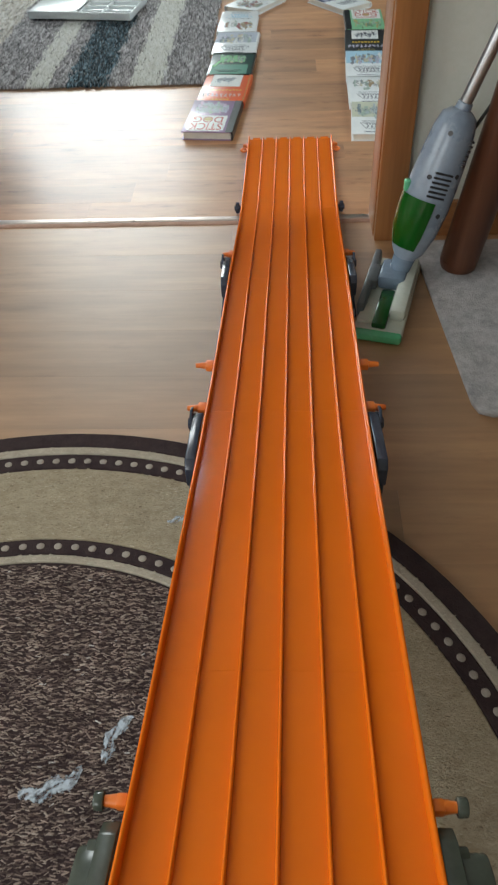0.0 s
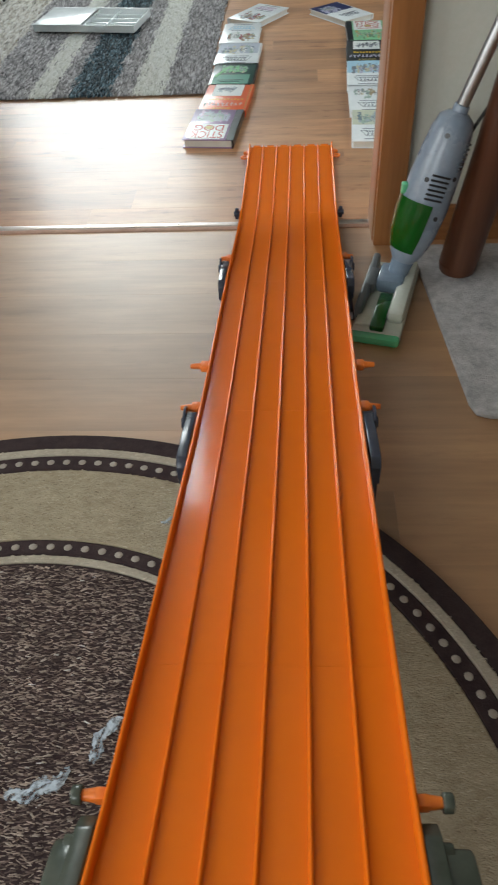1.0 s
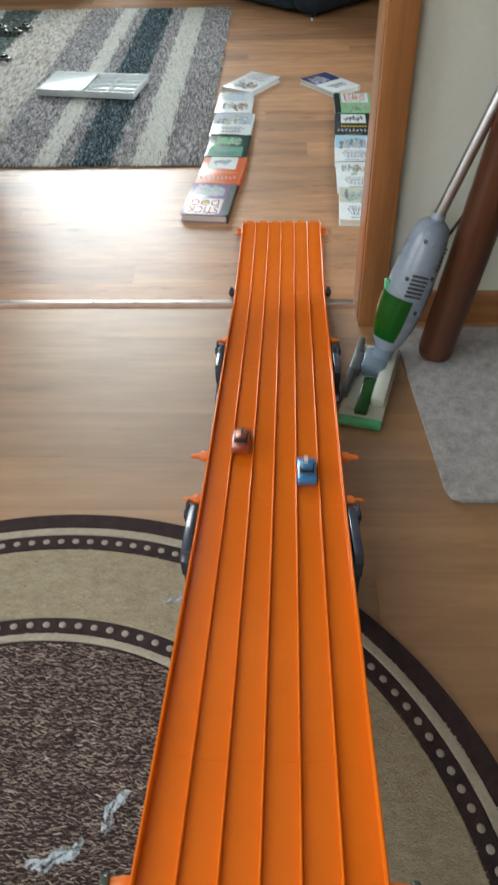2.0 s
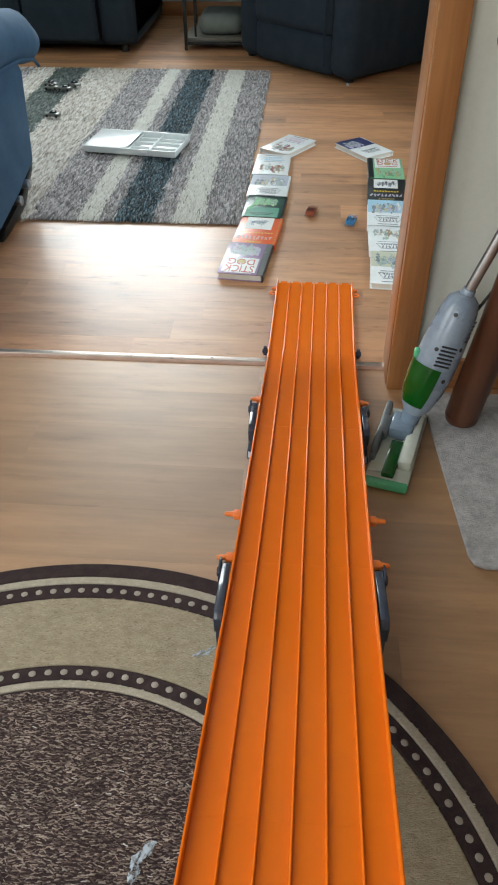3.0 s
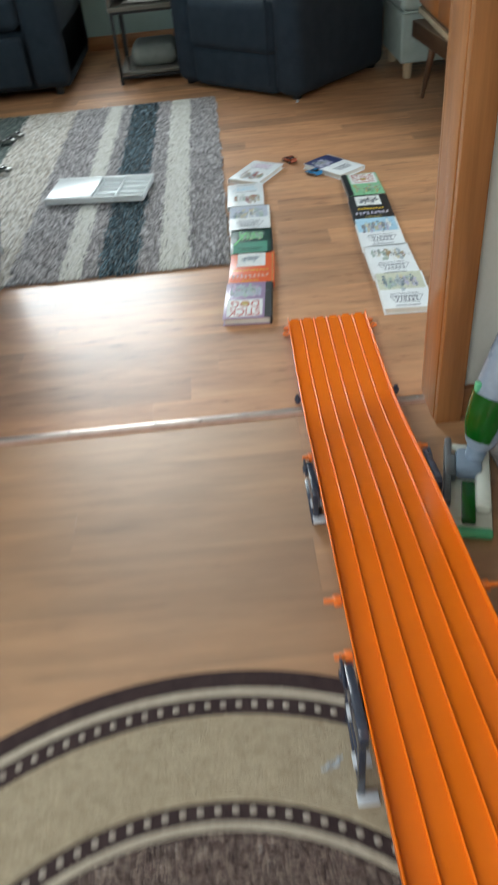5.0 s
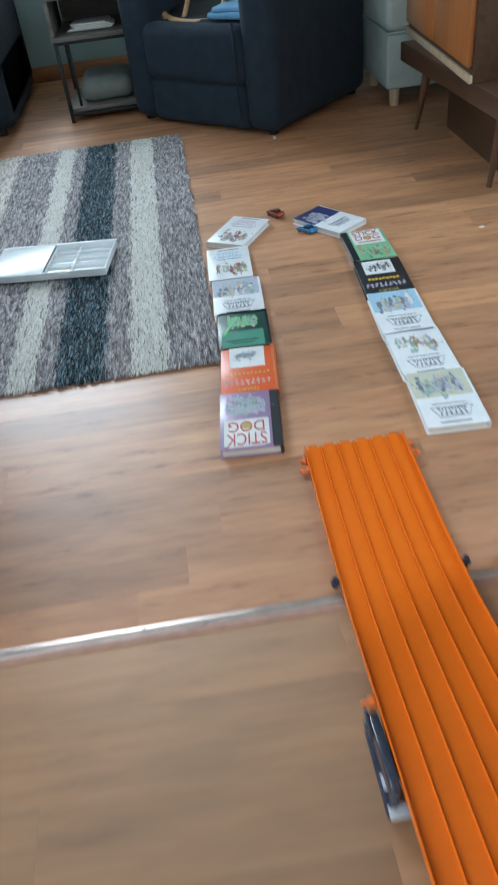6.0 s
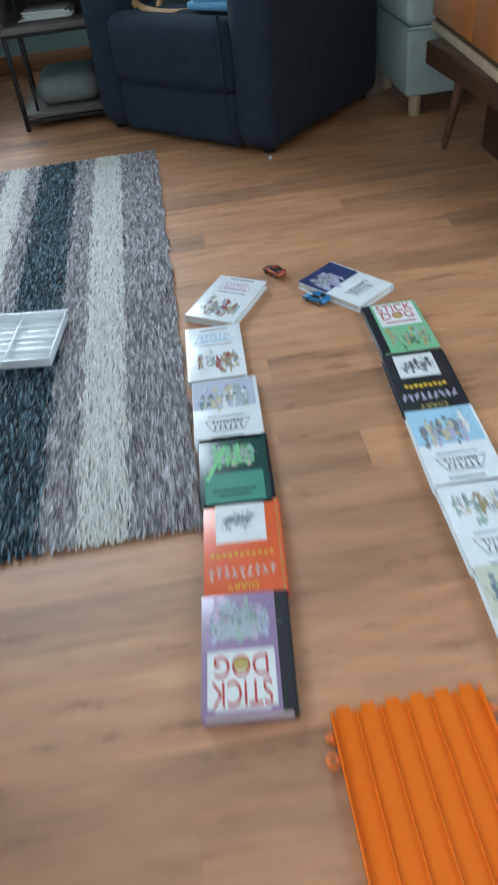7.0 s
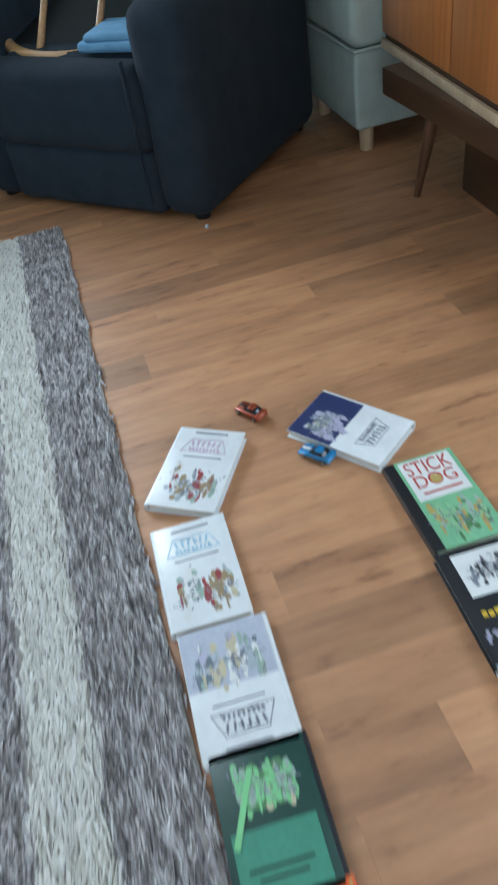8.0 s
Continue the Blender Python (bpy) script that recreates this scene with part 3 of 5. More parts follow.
for (hi_x, mat_name), (lo_x, _) in zip(STRIPES, STRIPES[1:]):
    step = 0.0047 if lo_x > -1.3 else 0.008
    gx, gy = np.meshgrid(np.arange(lo_x, hi_x, step * 0.66), np.arange(RY0, RY1, step * 2.5))
    p = np.stack([gx, gy], -1).reshape(-1, 2)
    p = p + rng.normal(0, step * 0.3, p.shape)
    edge = 0.005 * np.sin(p[:, 1] * 31 + lo_x * 50) + rng.normal(0, 0.003, len(p))
    p[:, 0] = np.where((p[:, 0] > hi_x - 0.02) | (p[:, 0] < lo_x + 0.02), p[:, 0] + edge, p[:, 0])
    p[:, 0] = np.clip(p[:, 0], RX0, RX1 + 0.003)
    v, f = tufts(p[:, ::-1], 0.005, step * 0.56, 0.0062, 0.0018, 5.2, 0.2)
    v = v[:, [1, 0, 2]]
    pile_part(names[mat_name], v, [q[::-1] for q in f], mat_name, srug)


# ---- books laid in two rows ----
def ink(name, c, rough=0.38):
    M[name] = plain(name, [v * 0.93 for v in c], [min(1, v * 1.05) for v in c], 25, rough, 0.03, 0.0003, coat=0.45)


for nm, c in (("cover_white", (0.82, 0.84, 0.85)), ("cover_purple", (0.33, 0.22, 0.36)), ("cover_orange", (0.78, 0.13, 0.035)), ("cover_green", (0.018, 0.062, 0.050)), ("ink_haze", (0.50, 0.53, 0.62)), ("ink_fawn", (0.50, 0.46, 0.38)), ("ink_dove", (0.50, 0.55, 0.58)), ("ink_straw", (0.60, 0.61, 0.48)), ("cover_black", (0.012, 0.014, 0.018)),
              ("cover_mint", (0.23, 0.52, 0.29)), ("cover_navy", (0.03, 0.04, 0.13)), ("cover_blue", (0.40, 0.62, 0.76)), ("pages", (0.74, 0.72, 0.66)), ("ink_black", (0.02, 0.02, 0.025)), ("ink_grey", (0.22, 0.23, 0.27)), ("ink_red", (0.5, 0.05, 0.04)),
              ("ink_yellow", (0.75, 0.5, 0.04)), ("ink_lilac", (0.60, 0.44, 0.58)), ("panel_white", (0.80, 0.80, 0.78)), ("panel_pale_green", (0.30, 0.55, 0.30)), ("ink_green", (0.07, 0.28, 0.19)), ("ink_lime", (0.25, 0.62, 0.28)), ("ink_gold", (0.5, 0.38, 0.12)), ("ink_pink", (0.75, 0.45, 0.38)), ("ink_violet", (0.50, 0.48, 0.62)), ("ink_mist", (0.42, 0.48, 0.52)), ("ink_steel", (0.16, 0.21, 0.25)), ("ink_leaf", (0.10, 0.24, 0.10)), ("ink_tan", (0.36, 0.26, 0.14)), ("ink_sand", (0.60, 0.53, 0.36)), ("ink_wine", (0.32, 0.05, 0.05)), ("ink_sage", (0.36, 0.47, 0.40)), ("ink_cream", (0.74, 0.71, 0.52))):
    ink(nm, c)


def tagged_stuff(name, bm, material, parent):
    return tagged(part(name, bm, material, parent), kind="stuff")


def slab(bm, x0, x1, y0, y1, z, h=0.0005):
    return box(bm, (x1 - x0, y1 - y0, h), ((x0 + x1) / 2, (y0 + y1) / 2, z + h / 2))


def lettering(text, size, x, y, z, name, material, parent, fit_w, tall=1.0):
    """Printed words as a thin raised mesh, centred at (x, y)."""
    c = bpy.data.curves.new(name, "FONT")
    c.body, c.size, c.align_x, c.align_y, c.extrude = text, size, "CENTER", "CENTER", 0.0002
    c.space_line = 0.8
    ob = new(name, c)
    me = bpy.data.meshes.new_from_object(ob.evaluated_get(bpy.context.evaluated_depsgraph_get()))
    bpy.data.objects.remove(ob)
    xs = [v.co.x for v in me.vertices]
    k = fit_w / max(0.001, max(xs) - min(xs))
    me.transform(Matrix.Diagonal((k, k * tall, 1, 1)))
    me.materials.append(M[material])
    ob = new(name, me)
    ob.location = (x, y, z)
    ob.parent = parent
    return ob


def book(label, x, y, turn, cover, spine, w=0.134, l=0.204, h=0.019):
    """Hardback lying flat, y towards the top of its cover, spine at its left; returns it and its cover's height."""
    b = thing("book", label, "book", pose(x, y, 0.0, 0, 0, turn), "books laid in two rows")
    t = 0.0025
    top = box(bmesh.new(), (w - 0.006, l, t), (0.003, 0, h - t / 2), 0.0008)
    part("front_board", top, cover, b)
    part("back_board", box(bmesh.new(), (w - 0.006, l, t), (0.003, 0, t / 2), 0.0008), cover, b)
    sp = bmesh.new()
    prism(sp, [(-w / 2 + 0.006, 0.0), (-w / 2 + 0.001, 0.001), (-w / 2 - 0.001, h * 0.5), (-w / 2 + 0.001, h - 0.001), (-w / 2 + 0.006, h), (-w / 2 + 0.006, h - t), (-w / 2 + 0.003, h / 2), (-w / 2 + 0.006, t)], "y", -l / 2, l / 2)
    part("spine", sp, spine, b)
    part("page_block", box(bmesh.new(), (w - 0.012, l - 0.008, h - 2 * t), (0.001, 0, h / 2)), "pages", b)
    return b, h


def fan_title(b, h, y, material, w=0.08):
    """An outlined title block, narrower at its top, with strokes inside that cannot be read."""
    rr = random.Random(round(y * 1000) + round(w * 997))
    z = h + 0.0006
    bm = bmesh.new()
    hw, tw, hh = w * 0.56, w * 0.38, 0.017
    for p, q in (((-tw, hh), (tw, hh)), ((-hw, -hh), (hw, -hh)), ((-tw, hh), (-hw, -hh)), ((tw, hh), (hw, -hh))):
        dx, dy = q[0] - p[0], q[1] - p[1]
        box(bm, (math.hypot(dx, dy) + 0.002, 0.0011, 0.0006), ((p[0] + q[0]) / 2, y + (p[1] + q[1]) / 2, z), turn=pose(0, 0, 0, 0, 0, math.degrees(math.atan2(dy, dx))))
    tagged(part("title_frame", bm, material, b), kind="stuff")
    bm = bmesh.new()
    for row, k, n in ((0.005, 0.014, 6), (-0.010, 0.007, 9)):
        for i in range(n):
            u = (i + 0.5) / n - 0.5
            box(bm, (0.0036, k, 0.0006), (u * w * 0.78, y + row, z), turn=pose(0, 0, 0, 0, 0, -u * 24 + rr.uniform(-8, 8)))
            if rr.random() < 0.6:
                box(bm, (w / n * 0.55, 0.0024, 0.0006), (u * w * 0.78 + 0.002, y + row + rr.choice((-k, 0, k)) * 0.45, z))
    tagged(part("title_mark", bm, material, b), kind="stuff")


BLOBS = {"art_grey": ("ink_grey", "ink_mist", "ink_violet", "panel_white", "ink_sage", "ink_steel", "ink_sand", "ink_mist"),
         "art_brown": ("ink_tan", "panel_white", "ink_grey", "ink_tan", "ink_sand", "ink_sage", "ink_wine", "ink_mist"),
         "art_lilac": ("ink_mist", "ink_mist", "ink_violet", "ink_sage", "ink_lilac"),
         "art_mint": ("ink_leaf", "panel_pale_green", "ink_gold", "ink_sage", "panel_pale_green"),
         "ink_sketch": ("panel_white", "ink_grey", "panel_white", "ink_black"),
         "art_glade": ("ink_lime", "ink_sage", "ink_sand", "ink_lime")}


WASH = {"art_lilac": "ink_mist", "art_glade": "ink_leaf"}


def figures(b, h, y0, y1, x0, x1, material, seed):
    """A printed picture: many small overlapping shapes in a few inks, with sketchy dark strokes over them."""
    rr = random.Random(seed)
    inks = BLOBS.get(material, (material,))
    w, l = x1 - x0, y1 - y0
    plates = {m: bmesh.new() for m in inks}
    middles = [(x0 + w * (0.12 + 0.095 * k + rr.uniform(-0.03, 0.03)), y0 + l * rr.uniform(0.36, 0.64), rr.choice(inks)) for k in range(9)]
    if material in WASH:
        wash = bmesh.new()
        for cx, rx in ((0.33, 0.26), (0.66, 0.27)):
            pts = [(x0 + w * (cx + rx * s * math.cos(a)), (y0 + y1) / 2 + l * 0.36 * s * math.sin(a)) for a, s in ((math.tau * j / 22, rr.uniform(0.8, 1.05)) for j in range(22))]
            prism(wash, pts, "z", h, h + 0.00006 + 0.00002 * cx)
        tagged_stuff("picture_wash", wash, WASH[material], b)
    for k in range(96):
        mx, my, m = middles[k % 9]
        if rr.random() < 0.35:
            m = rr.choice(inks)
        cx, cy = mx + rr.gauss(0, w * 0.028), my + rr.gauss(0, l * 0.15)
        cx, cy = min(max(cx, x0 + w * 0.1), x1 - w * 0.1), min(max(cy, y0 + l * 0.1), y1 - l * 0.1)
        rx, ry = w * rr.uniform(0.02, 0.06), l * rr.uniform(0.05, 0.15)
        pts = [(cx + rx * s * math.cos(a), cy + ry * s * math.sin(a)) for a, s in ((math.tau * j / 10, rr.uniform(0.75, 1.0)) for j in range(10))]
        prism(plates[m], pts, "z", h, h + 0.0001 + 0.000004 * k)
    for m, bm in plates.items():
        if len(bm.verts):
            tagged_stuff("cover_picture", bm, m, b)
        else:
            bm.free()
    bm = bmesh.new()
    for k in range(64):
        mx, my, m = middles[k % 9]
        c = (mx + rr.gauss(0, w * 0.07), my + rr.gauss(0, l * 0.13), h + 0.0005 + 0.000003 * k)
        box(bm, (rr.uniform(0.004, 0.011), rr.uniform(0.0008, 0.0022), 0.0001), c, turn=pose(0, 0, 0, 0, 0, rr.uniform(0, 180)))
    tagged_stuff("picture_outline", bm, "ink_grey" if material != "ink_black" else "ink_black", b)


def series_book(label, x, y, turn, picture, seed, back="", title="ink_grey", w=0.134, l=0.204):
    b, h = book(label, x, y, turn, "cover_white", "cover_white", w, l)
    if back:
        part("cover_panel", slab(bmesh.new(), -w / 2 + 0.007, w / 2 - 0.001, -l / 2 + 0.001, -0.002, h, 0.0003), back, b)
        h += 0.0003
    figures(b, h, -l / 2 + 0.012, 0.012, -w / 2 + 0.016, w / 2 - 0.008, picture, seed)
    fan_title(b, h, 0.055, title)
    part("author_bar", slab(bmesh.new(), -0.03, 0.035, 0.088, 0.0915, h), "ink_grey", b)
    part("subtitle_bar", slab(bmesh.new(), -0.035, 0.04, 0.024, 0.0265, h), "ink_grey", b)
    return b


b, h = book("purple hardback book with white title panel and black spine", -0.376, 0.518, 174.5, "cover_purple", "cover_black", h=0.022)
part("spine_band", slab(bmesh.new(), -0.064, -0.046, -0.1015, 0.1015, h, 0.0003), "cover_black", b)
part("title_panel", slab(bmesh.new(), -0.040, 0.058, 0.000, 0.090, h, 0.0004), "panel_white", b)
lettering("STICK", 0.03, 0.009, 0.067, h + 0.0006, "title", "ink_red", b, 0.086, 1.75)
lettering("DOG", 0.03, 0.009, 0.024, h + 0.0006, "title", "ink_red", b, 0.078, 1.4)
part("title_dot", rod(bmesh.new(), (0.009, 0.024, h + 0.0005), (0.009, 0.024, h + 0.001), 0.011, None, 20), "ink_gold", b)
figures(b, h, -0.097, -0.004, -0.042, 0.062, "art_lilac", 3)
part("author_bar", slab(bmesh.new(), -0.03, 0.048, 0.0915, 0.0955, h), "panel_white", b)

b, h = book("orange hardback diary with a white picture panel, upside down", -0.354, 0.722, 174.9, "cover_orange", "cover_orange")
part("picture_panel", slab(bmesh.new(), -0.040, 0.046, -0.094, -0.006, h, 0.0004), "panel_white", b)
figures(b, h + 0.0004, -0.08, -0.03, -0.02, 0.035, "ink_mist", 7)
lettering("DIARY", 0.02, 0.004, 0.086, h + 0.0003, "title", "ink_yellow", b, 0.05)
bm = bmesh.new()
rr = random.Random(4)
for i in range(9):
    box(bm, (0.0045, 0.022 + rr.uniform(-0.005, 0.004), 0.0006), (-0.046 + i * 0.0125, 0.058 + rr.uniform(-0.003, 0.003), h + 0.0005), turn=pose(0, 0, 0, 0, 0, rr.uniform(-20, 20)))
    box(bm, (0.010, 0.004, 0.0006), (-0.046 + i * 0.0125, 0.058 + rr.uniform(-0.01, 0.01), h + 0.0005))
tagged_stuff("title_mark", bm, "ink_pink", b)
bm = bmesh.new()
for i in range(11):
    box(bm, (0.006, 0.006, 0.0006), (-0.046 + i * 0.0098, 0.020 + 0.002 * (i % 2), h + 0.0005), turn=pose(0, 0, 0, 0, 0, rr.uniform(-15, 15)))
tagged_stuff("subtitle_mark", bm, "ink_yellow", b)
bm = bmesh.new()
for i in range(13):
    box(bm, (0.004, 0.006, 0.0006), (-0.061, -0.094 + i * 0.0157, h + 0.0003))
tagged_stuff("edge_marks", bm, "ink_gold", b)

b, h = book("dark green hardback book with a pale green picture, upside down", -0.344, 0.908, 176.5, "cover_green", "cover_black", l=0.19)
part("mist_panel", slab(bmesh.new(), -0.05, 0.058, 0.008, 0.085, h, 0.0003), "ink_green", b)
figures(b, h + 0.0003, -0.085, 0.005, -0.045, 0.05, "art_glade", 11)
part("green_beam", box(bmesh.new(), (0.008, 0.10, 0.0006), (0.035, -0.02, h + 0.0012), turn=pose(0, 0, 0, 0, 0, -22)), "ink_lime", b)
part("title_mark", slab(slab(bmesh.new(), -0.035, 0.045, 0.052, 0.056, h + 0.0004), -0.025, 0.035, 0.064, 0.068, h + 0.0004), "cover_green", b)

series_book("white hardback book with grey cartoon print, upside down", -0.339, 1.094, 176.8, "art_grey", 21, "ink_haze", "ink_grey", w=0.138)
series_book("white hardback book with brown cartoon print", -0.341, 1.309, -2.5, "art_brown", 22, "", "cover_blue", w=0.130, l=0.21)
series_book("white hardback book lying askew with pencil-grey print", -0.287, 1.538, -32.3, "art_brown", 23, "", "ink_lilac")
series_book("white hardback book with pale yellow picture, upside down", 0.054, 0.491, 176.5, "art_grey", 24, "ink_straw", "ink_grey")
series_book("white hardback book with brown cartoon figures, upside down", 0.058, 0.685, 178.5, "art_brown", 25, "", "ink_grey", l=0.19)
series_book("white and sky-blue hardback book with cartoon print, upside down", 0.063, 0.880, 177.0, "art_grey", 26, "cover_blue", "ink_grey", l=0.214)

b, h = book("black hardback diary with a white picture panel, upside down", 0.073, 1.083, 177.0, "cover_black", "cover_black")
part("picture_panel", slab(bmesh.new(), -0.038, 0.046, -0.092, -0.012, h, 0.0004), "panel_white", b)
figures(b, h + 0.0004, -0.085, -0.02, -0.033, 0.038, "ink_sketch", 31)
lettering("DIARY", 0.02, 0.004, 0.085, h + 0.0003, "title", "ink_gold", b, 0.055)
bm = bmesh.new()
for i in range(9):
    box(bm, (0.0045, 0.022, 0.0006), (-0.046 + i * 0.0125, 0.055 + rr.uniform(-0.003, 0.003), h + 0.0005), turn=pose(0, 0, 0, 0, 0, rr.uniform(-20, 20)))
    box(bm, (0.010, 0.004, 0.0006), (-0.046 + i * 0.0125, 0.055 + rr.uniform(-0.01, 0.01), h + 0.0005))
tagged_stuff("title_mark", bm, "ink_violet", b)
bm = bmesh.new()
for i in range(9):
    box(bm, (0.007, 0.010, 0.0006), (-0.036 + i * 0.0098, 0.018 + 0.002 * (i % 2), h + 0.0005))
tagged_stuff("subtitle_mark", bm, "ink_yellow", b)

b, h = book("mint-green hardback book with red title and black spine", 0.081, 1.293, -1.0, "cover_mint", "cover_black", w=0.128)
part("spine_band", slab(bmesh.new(), -0.061, -0.044, -0.1015, 0.1015, h, 0.0003), "cover_black", b)
part("title_panel", slab(bmesh.new(), -0.038, 0.056, 0.002, 0.097, h, 0.0004), "panel_white", b)
lettering("STICK", 0.03, 0.009, 0.075, h + 0.0006, "title", "ink_red", b, 0.082, 1.45)
lettering("DOG", 0.03, 0.009, 0.042, h + 0.0006, "title", "ink_red", b, 0.074, 1.15)
part("title_dot", rod(bmesh.new(), (0.009, 0.042, h + 0.0005), (0.009, 0.042, h + 0.001), 0.010, None, 20), "ink_gold", b)
part("subtitle_bar", slab(bmesh.new(), -0.025, 0.045, 0.014, 0.018, h + 0.0005), "ink_red", b)
figures(b, h, -0.097, 0.0, -0.04, 0.06, "art_mint", 33)

b, h = book("white and navy hardback book lying askew", 0.011, 1.522, -143.5, "cover_white", "cover_white", w=0.134, l=0.2)
part("cover_panel", slab(bmesh.new(), -0.060, 0.066, -0.099, -0.005, h, 0.0003), "cover_navy", b)
figures(b, h + 0.0003, -0.085, 0.01, -0.02, 0.062, "ink_violet", 35)
figures(b, h + 0.0006, -0.08, -0.03, 0.0, 0.05, "art_grey", 36)
fan_title(b, h, 0.05, "ink_grey", 0.07)


# ---- toy cars ----
M["car_red"] = plain("metallic_red_paint", (0.36, 0.065, 0.022), (0.44, 0.085, 0.03), 60, 0.25, 0.02, metal=0.4, coat=0.6)
M["car_blue"] = plain("sky_blue_paint", (0.03, 0.22, 0.50), (0.04, 0.28, 0.6), 60, 0.25, 0.02, metal=0.2, coat=0.6)
M["rubber"] = plain("black_tyre_plastic", (0.012, 0.012, 0.012), (0.02, 0.02, 0.02), 80, 0.5, 0.05)
M["glass_dark"] = plain("smoked_window_plastic", (0.012, 0.014, 0.018), (0.02, 0.022, 0.028), 50, 0.08, 0.0)


def toy_car(label, paint, stripe):
    """Die-cast car, 7 cm long, nose towards +y."""
    c = thing("toy_car", label, "toy car", group="racing toy cars")
    bm = bmesh.new()
    side = [(-0.034, 0.005), (-0.035, 0.013), (-0.030, 0.0165), (-0.012, 0.0165), (0.014, 0.014), (0.031, 0.0105), (0.035, 0.007), (0.034, 0.0045)]
    prism(bm, side, "x", -0.0145, 0.0145, 0.0025)
    body = part("body", bm, paint, c)
    bm = bmesh.new()
    prism(bm, [(-0.024, 0.0155), (-0.015, 0.0225), (0.0, 0.0225), (0.012, 0.0145)], "x", -0.0115, 0.0115, 0.002)
    cab = part("cabin", bm, "glass_dark", c)
    part("roof", box(bmesh.new(), (0.018, 0.014, 0.0014), (0, -0.0075, 0.0228), 0.0005), paint, c)
    part("spoiler", box(bmesh.new(), (0.026, 0.006, 0.002), (0, -0.032, 0.0195), 0.0006), paint, c)
    part("hood_stripe", box(bmesh.new(), (0.006, 0.018, 0.0008), (0, 0.021, 0.0138), 0.0002, pose(0, 0, 0, -9)), stripe, c)
    for s in (-1, 1):
        for y in (-0.021, 0.021):
            w = bmesh.new()
            rod(w, (s * 0.0105, y, 0.0058), (s * 0.0158, y, 0.0058), 0.0058, None, 18, 0.0008)
            tyre = part("wheel", w, "rubber", c)
            hub = bmesh.new()
            rod(hub, (s * 0.0155, y, 0.0058), (s * 0.0163, y, 0.0058), 0.0033, None, 12)
            part("hub", hub, "steel", tyre)
    return c


red_car = toy_car("metallic red toy racing car", "car_red", "ink_black")
blue_car = toy_car("sky-blue toy racing car", "car_blue", "panel_white")


# ---- living room furniture ----
def cloth(name, c1, c2, scale=14.0):
    m, t, b = shader(name, 0.9, 0.0, 0.0, 0.2)
    vec = coords(t, (1, 1, 1))
    tone = ramp(t, noisy(t, vec, scale, 5.0), [(0.3, c1), (0.7, c2)])
    tone = mix(t, "OVERLAY", 0.3, tone, ramp(t, noisy(t, vec, scale * 30), [(0.35, (0.3,) * 3), (0.65, (0.7,) * 3)]))
    t.links.new(tone, b.inputs["Base Color"])
    b.inputs["Sheen Weight"].default_value = 0.03
    b.inputs["Sheen Roughness"].default_value = 0.5
    bump(t, b, noisy(t, vec, scale * 40), 0.3, 0.001)
    return m


M["blue_cloth"] = cloth("blue_upholstery", (0.046, 0.105, 0.19), (0.064, 0.135, 0.23))
M["navy_cloth"] = cloth("navy_upholstery", (0.018, 0.027, 0.039), (0.026, 0.037, 0.052))
M["slate_cloth"] = cloth("slate_upholstery", (0.016, 0.024, 0.033), (0.023, 0.033, 0.045))
M["sage_cloth"] = cloth("pale_sage_upholstery", (0.36, 0.44, 0.41), (0.44, 0.52, 0.49))
M["sky_cloth"] = cloth("sky_blue_fabric", (0.16, 0.33, 0.52), (0.22, 0.42, 0.62))
M["grey_cloth"] = cloth("grey_cushion_fabric", (0.19, 0.21, 0.19), (0.24, 0.26, 0.24))
M["iron"] = plain("black_iron", (0.02, 0.02, 0.02), (0.03, 0.03, 0.03), 40, 0.45, 0.1, metal=0.5)
M["lever"] = plain("dark_lever_metal", (0.03, 0.025, 0.025), (0.05, 0.045, 0.04), 40, 0.35, 0.1, metal=0.6)
M["teak"] = wood("orange_teak_veneer", (0.37, 0.128, 0.036), (0.43, 0.158, 0.046), (0.48, 0.19, 0.058), along="z", rough=0.3, vary=0.12, grain=0.7)
M["walnut"] = wood("dark_walnut", (0.045, 0.022, 0.012), (0.08, 0.04, 0.02), (0.12, 0.062, 0.032), along="y", rough=0.35, vary=0.12)
M["walnut_up"] = wood("dark_walnut_leg", (0.07, 0.03, 0.015), (0.11, 0.05, 0.025), (0.15, 0.075, 0.04), along="z", rough=0.3, vary=0.12)
M["greywood"] = wood("weathered_grey_wood", (0.10, 0.088, 0.07), (0.16, 0.145, 0.12), (0.22, 0.20, 0.17), along="x", rough=0.6, vary=0.12)
M["birch"] = wood("pale_birch", (0.42, 0.30, 0.18), (0.52, 0.39, 0.25), (0.6, 0.47, 0.32), along="z", rough=0.45, vary=0.1)
M["hoop_wood"] = wood("bent_maple", (0.36, 0.19, 0.08), (0.48, 0.27, 0.12), (0.56, 0.34, 0.17), along="x", rough=0.3, vary=0.1)


def soft(bm, size, centre, r, turn=None):
    return box(bm, size, centre, r, turn, seg=4)


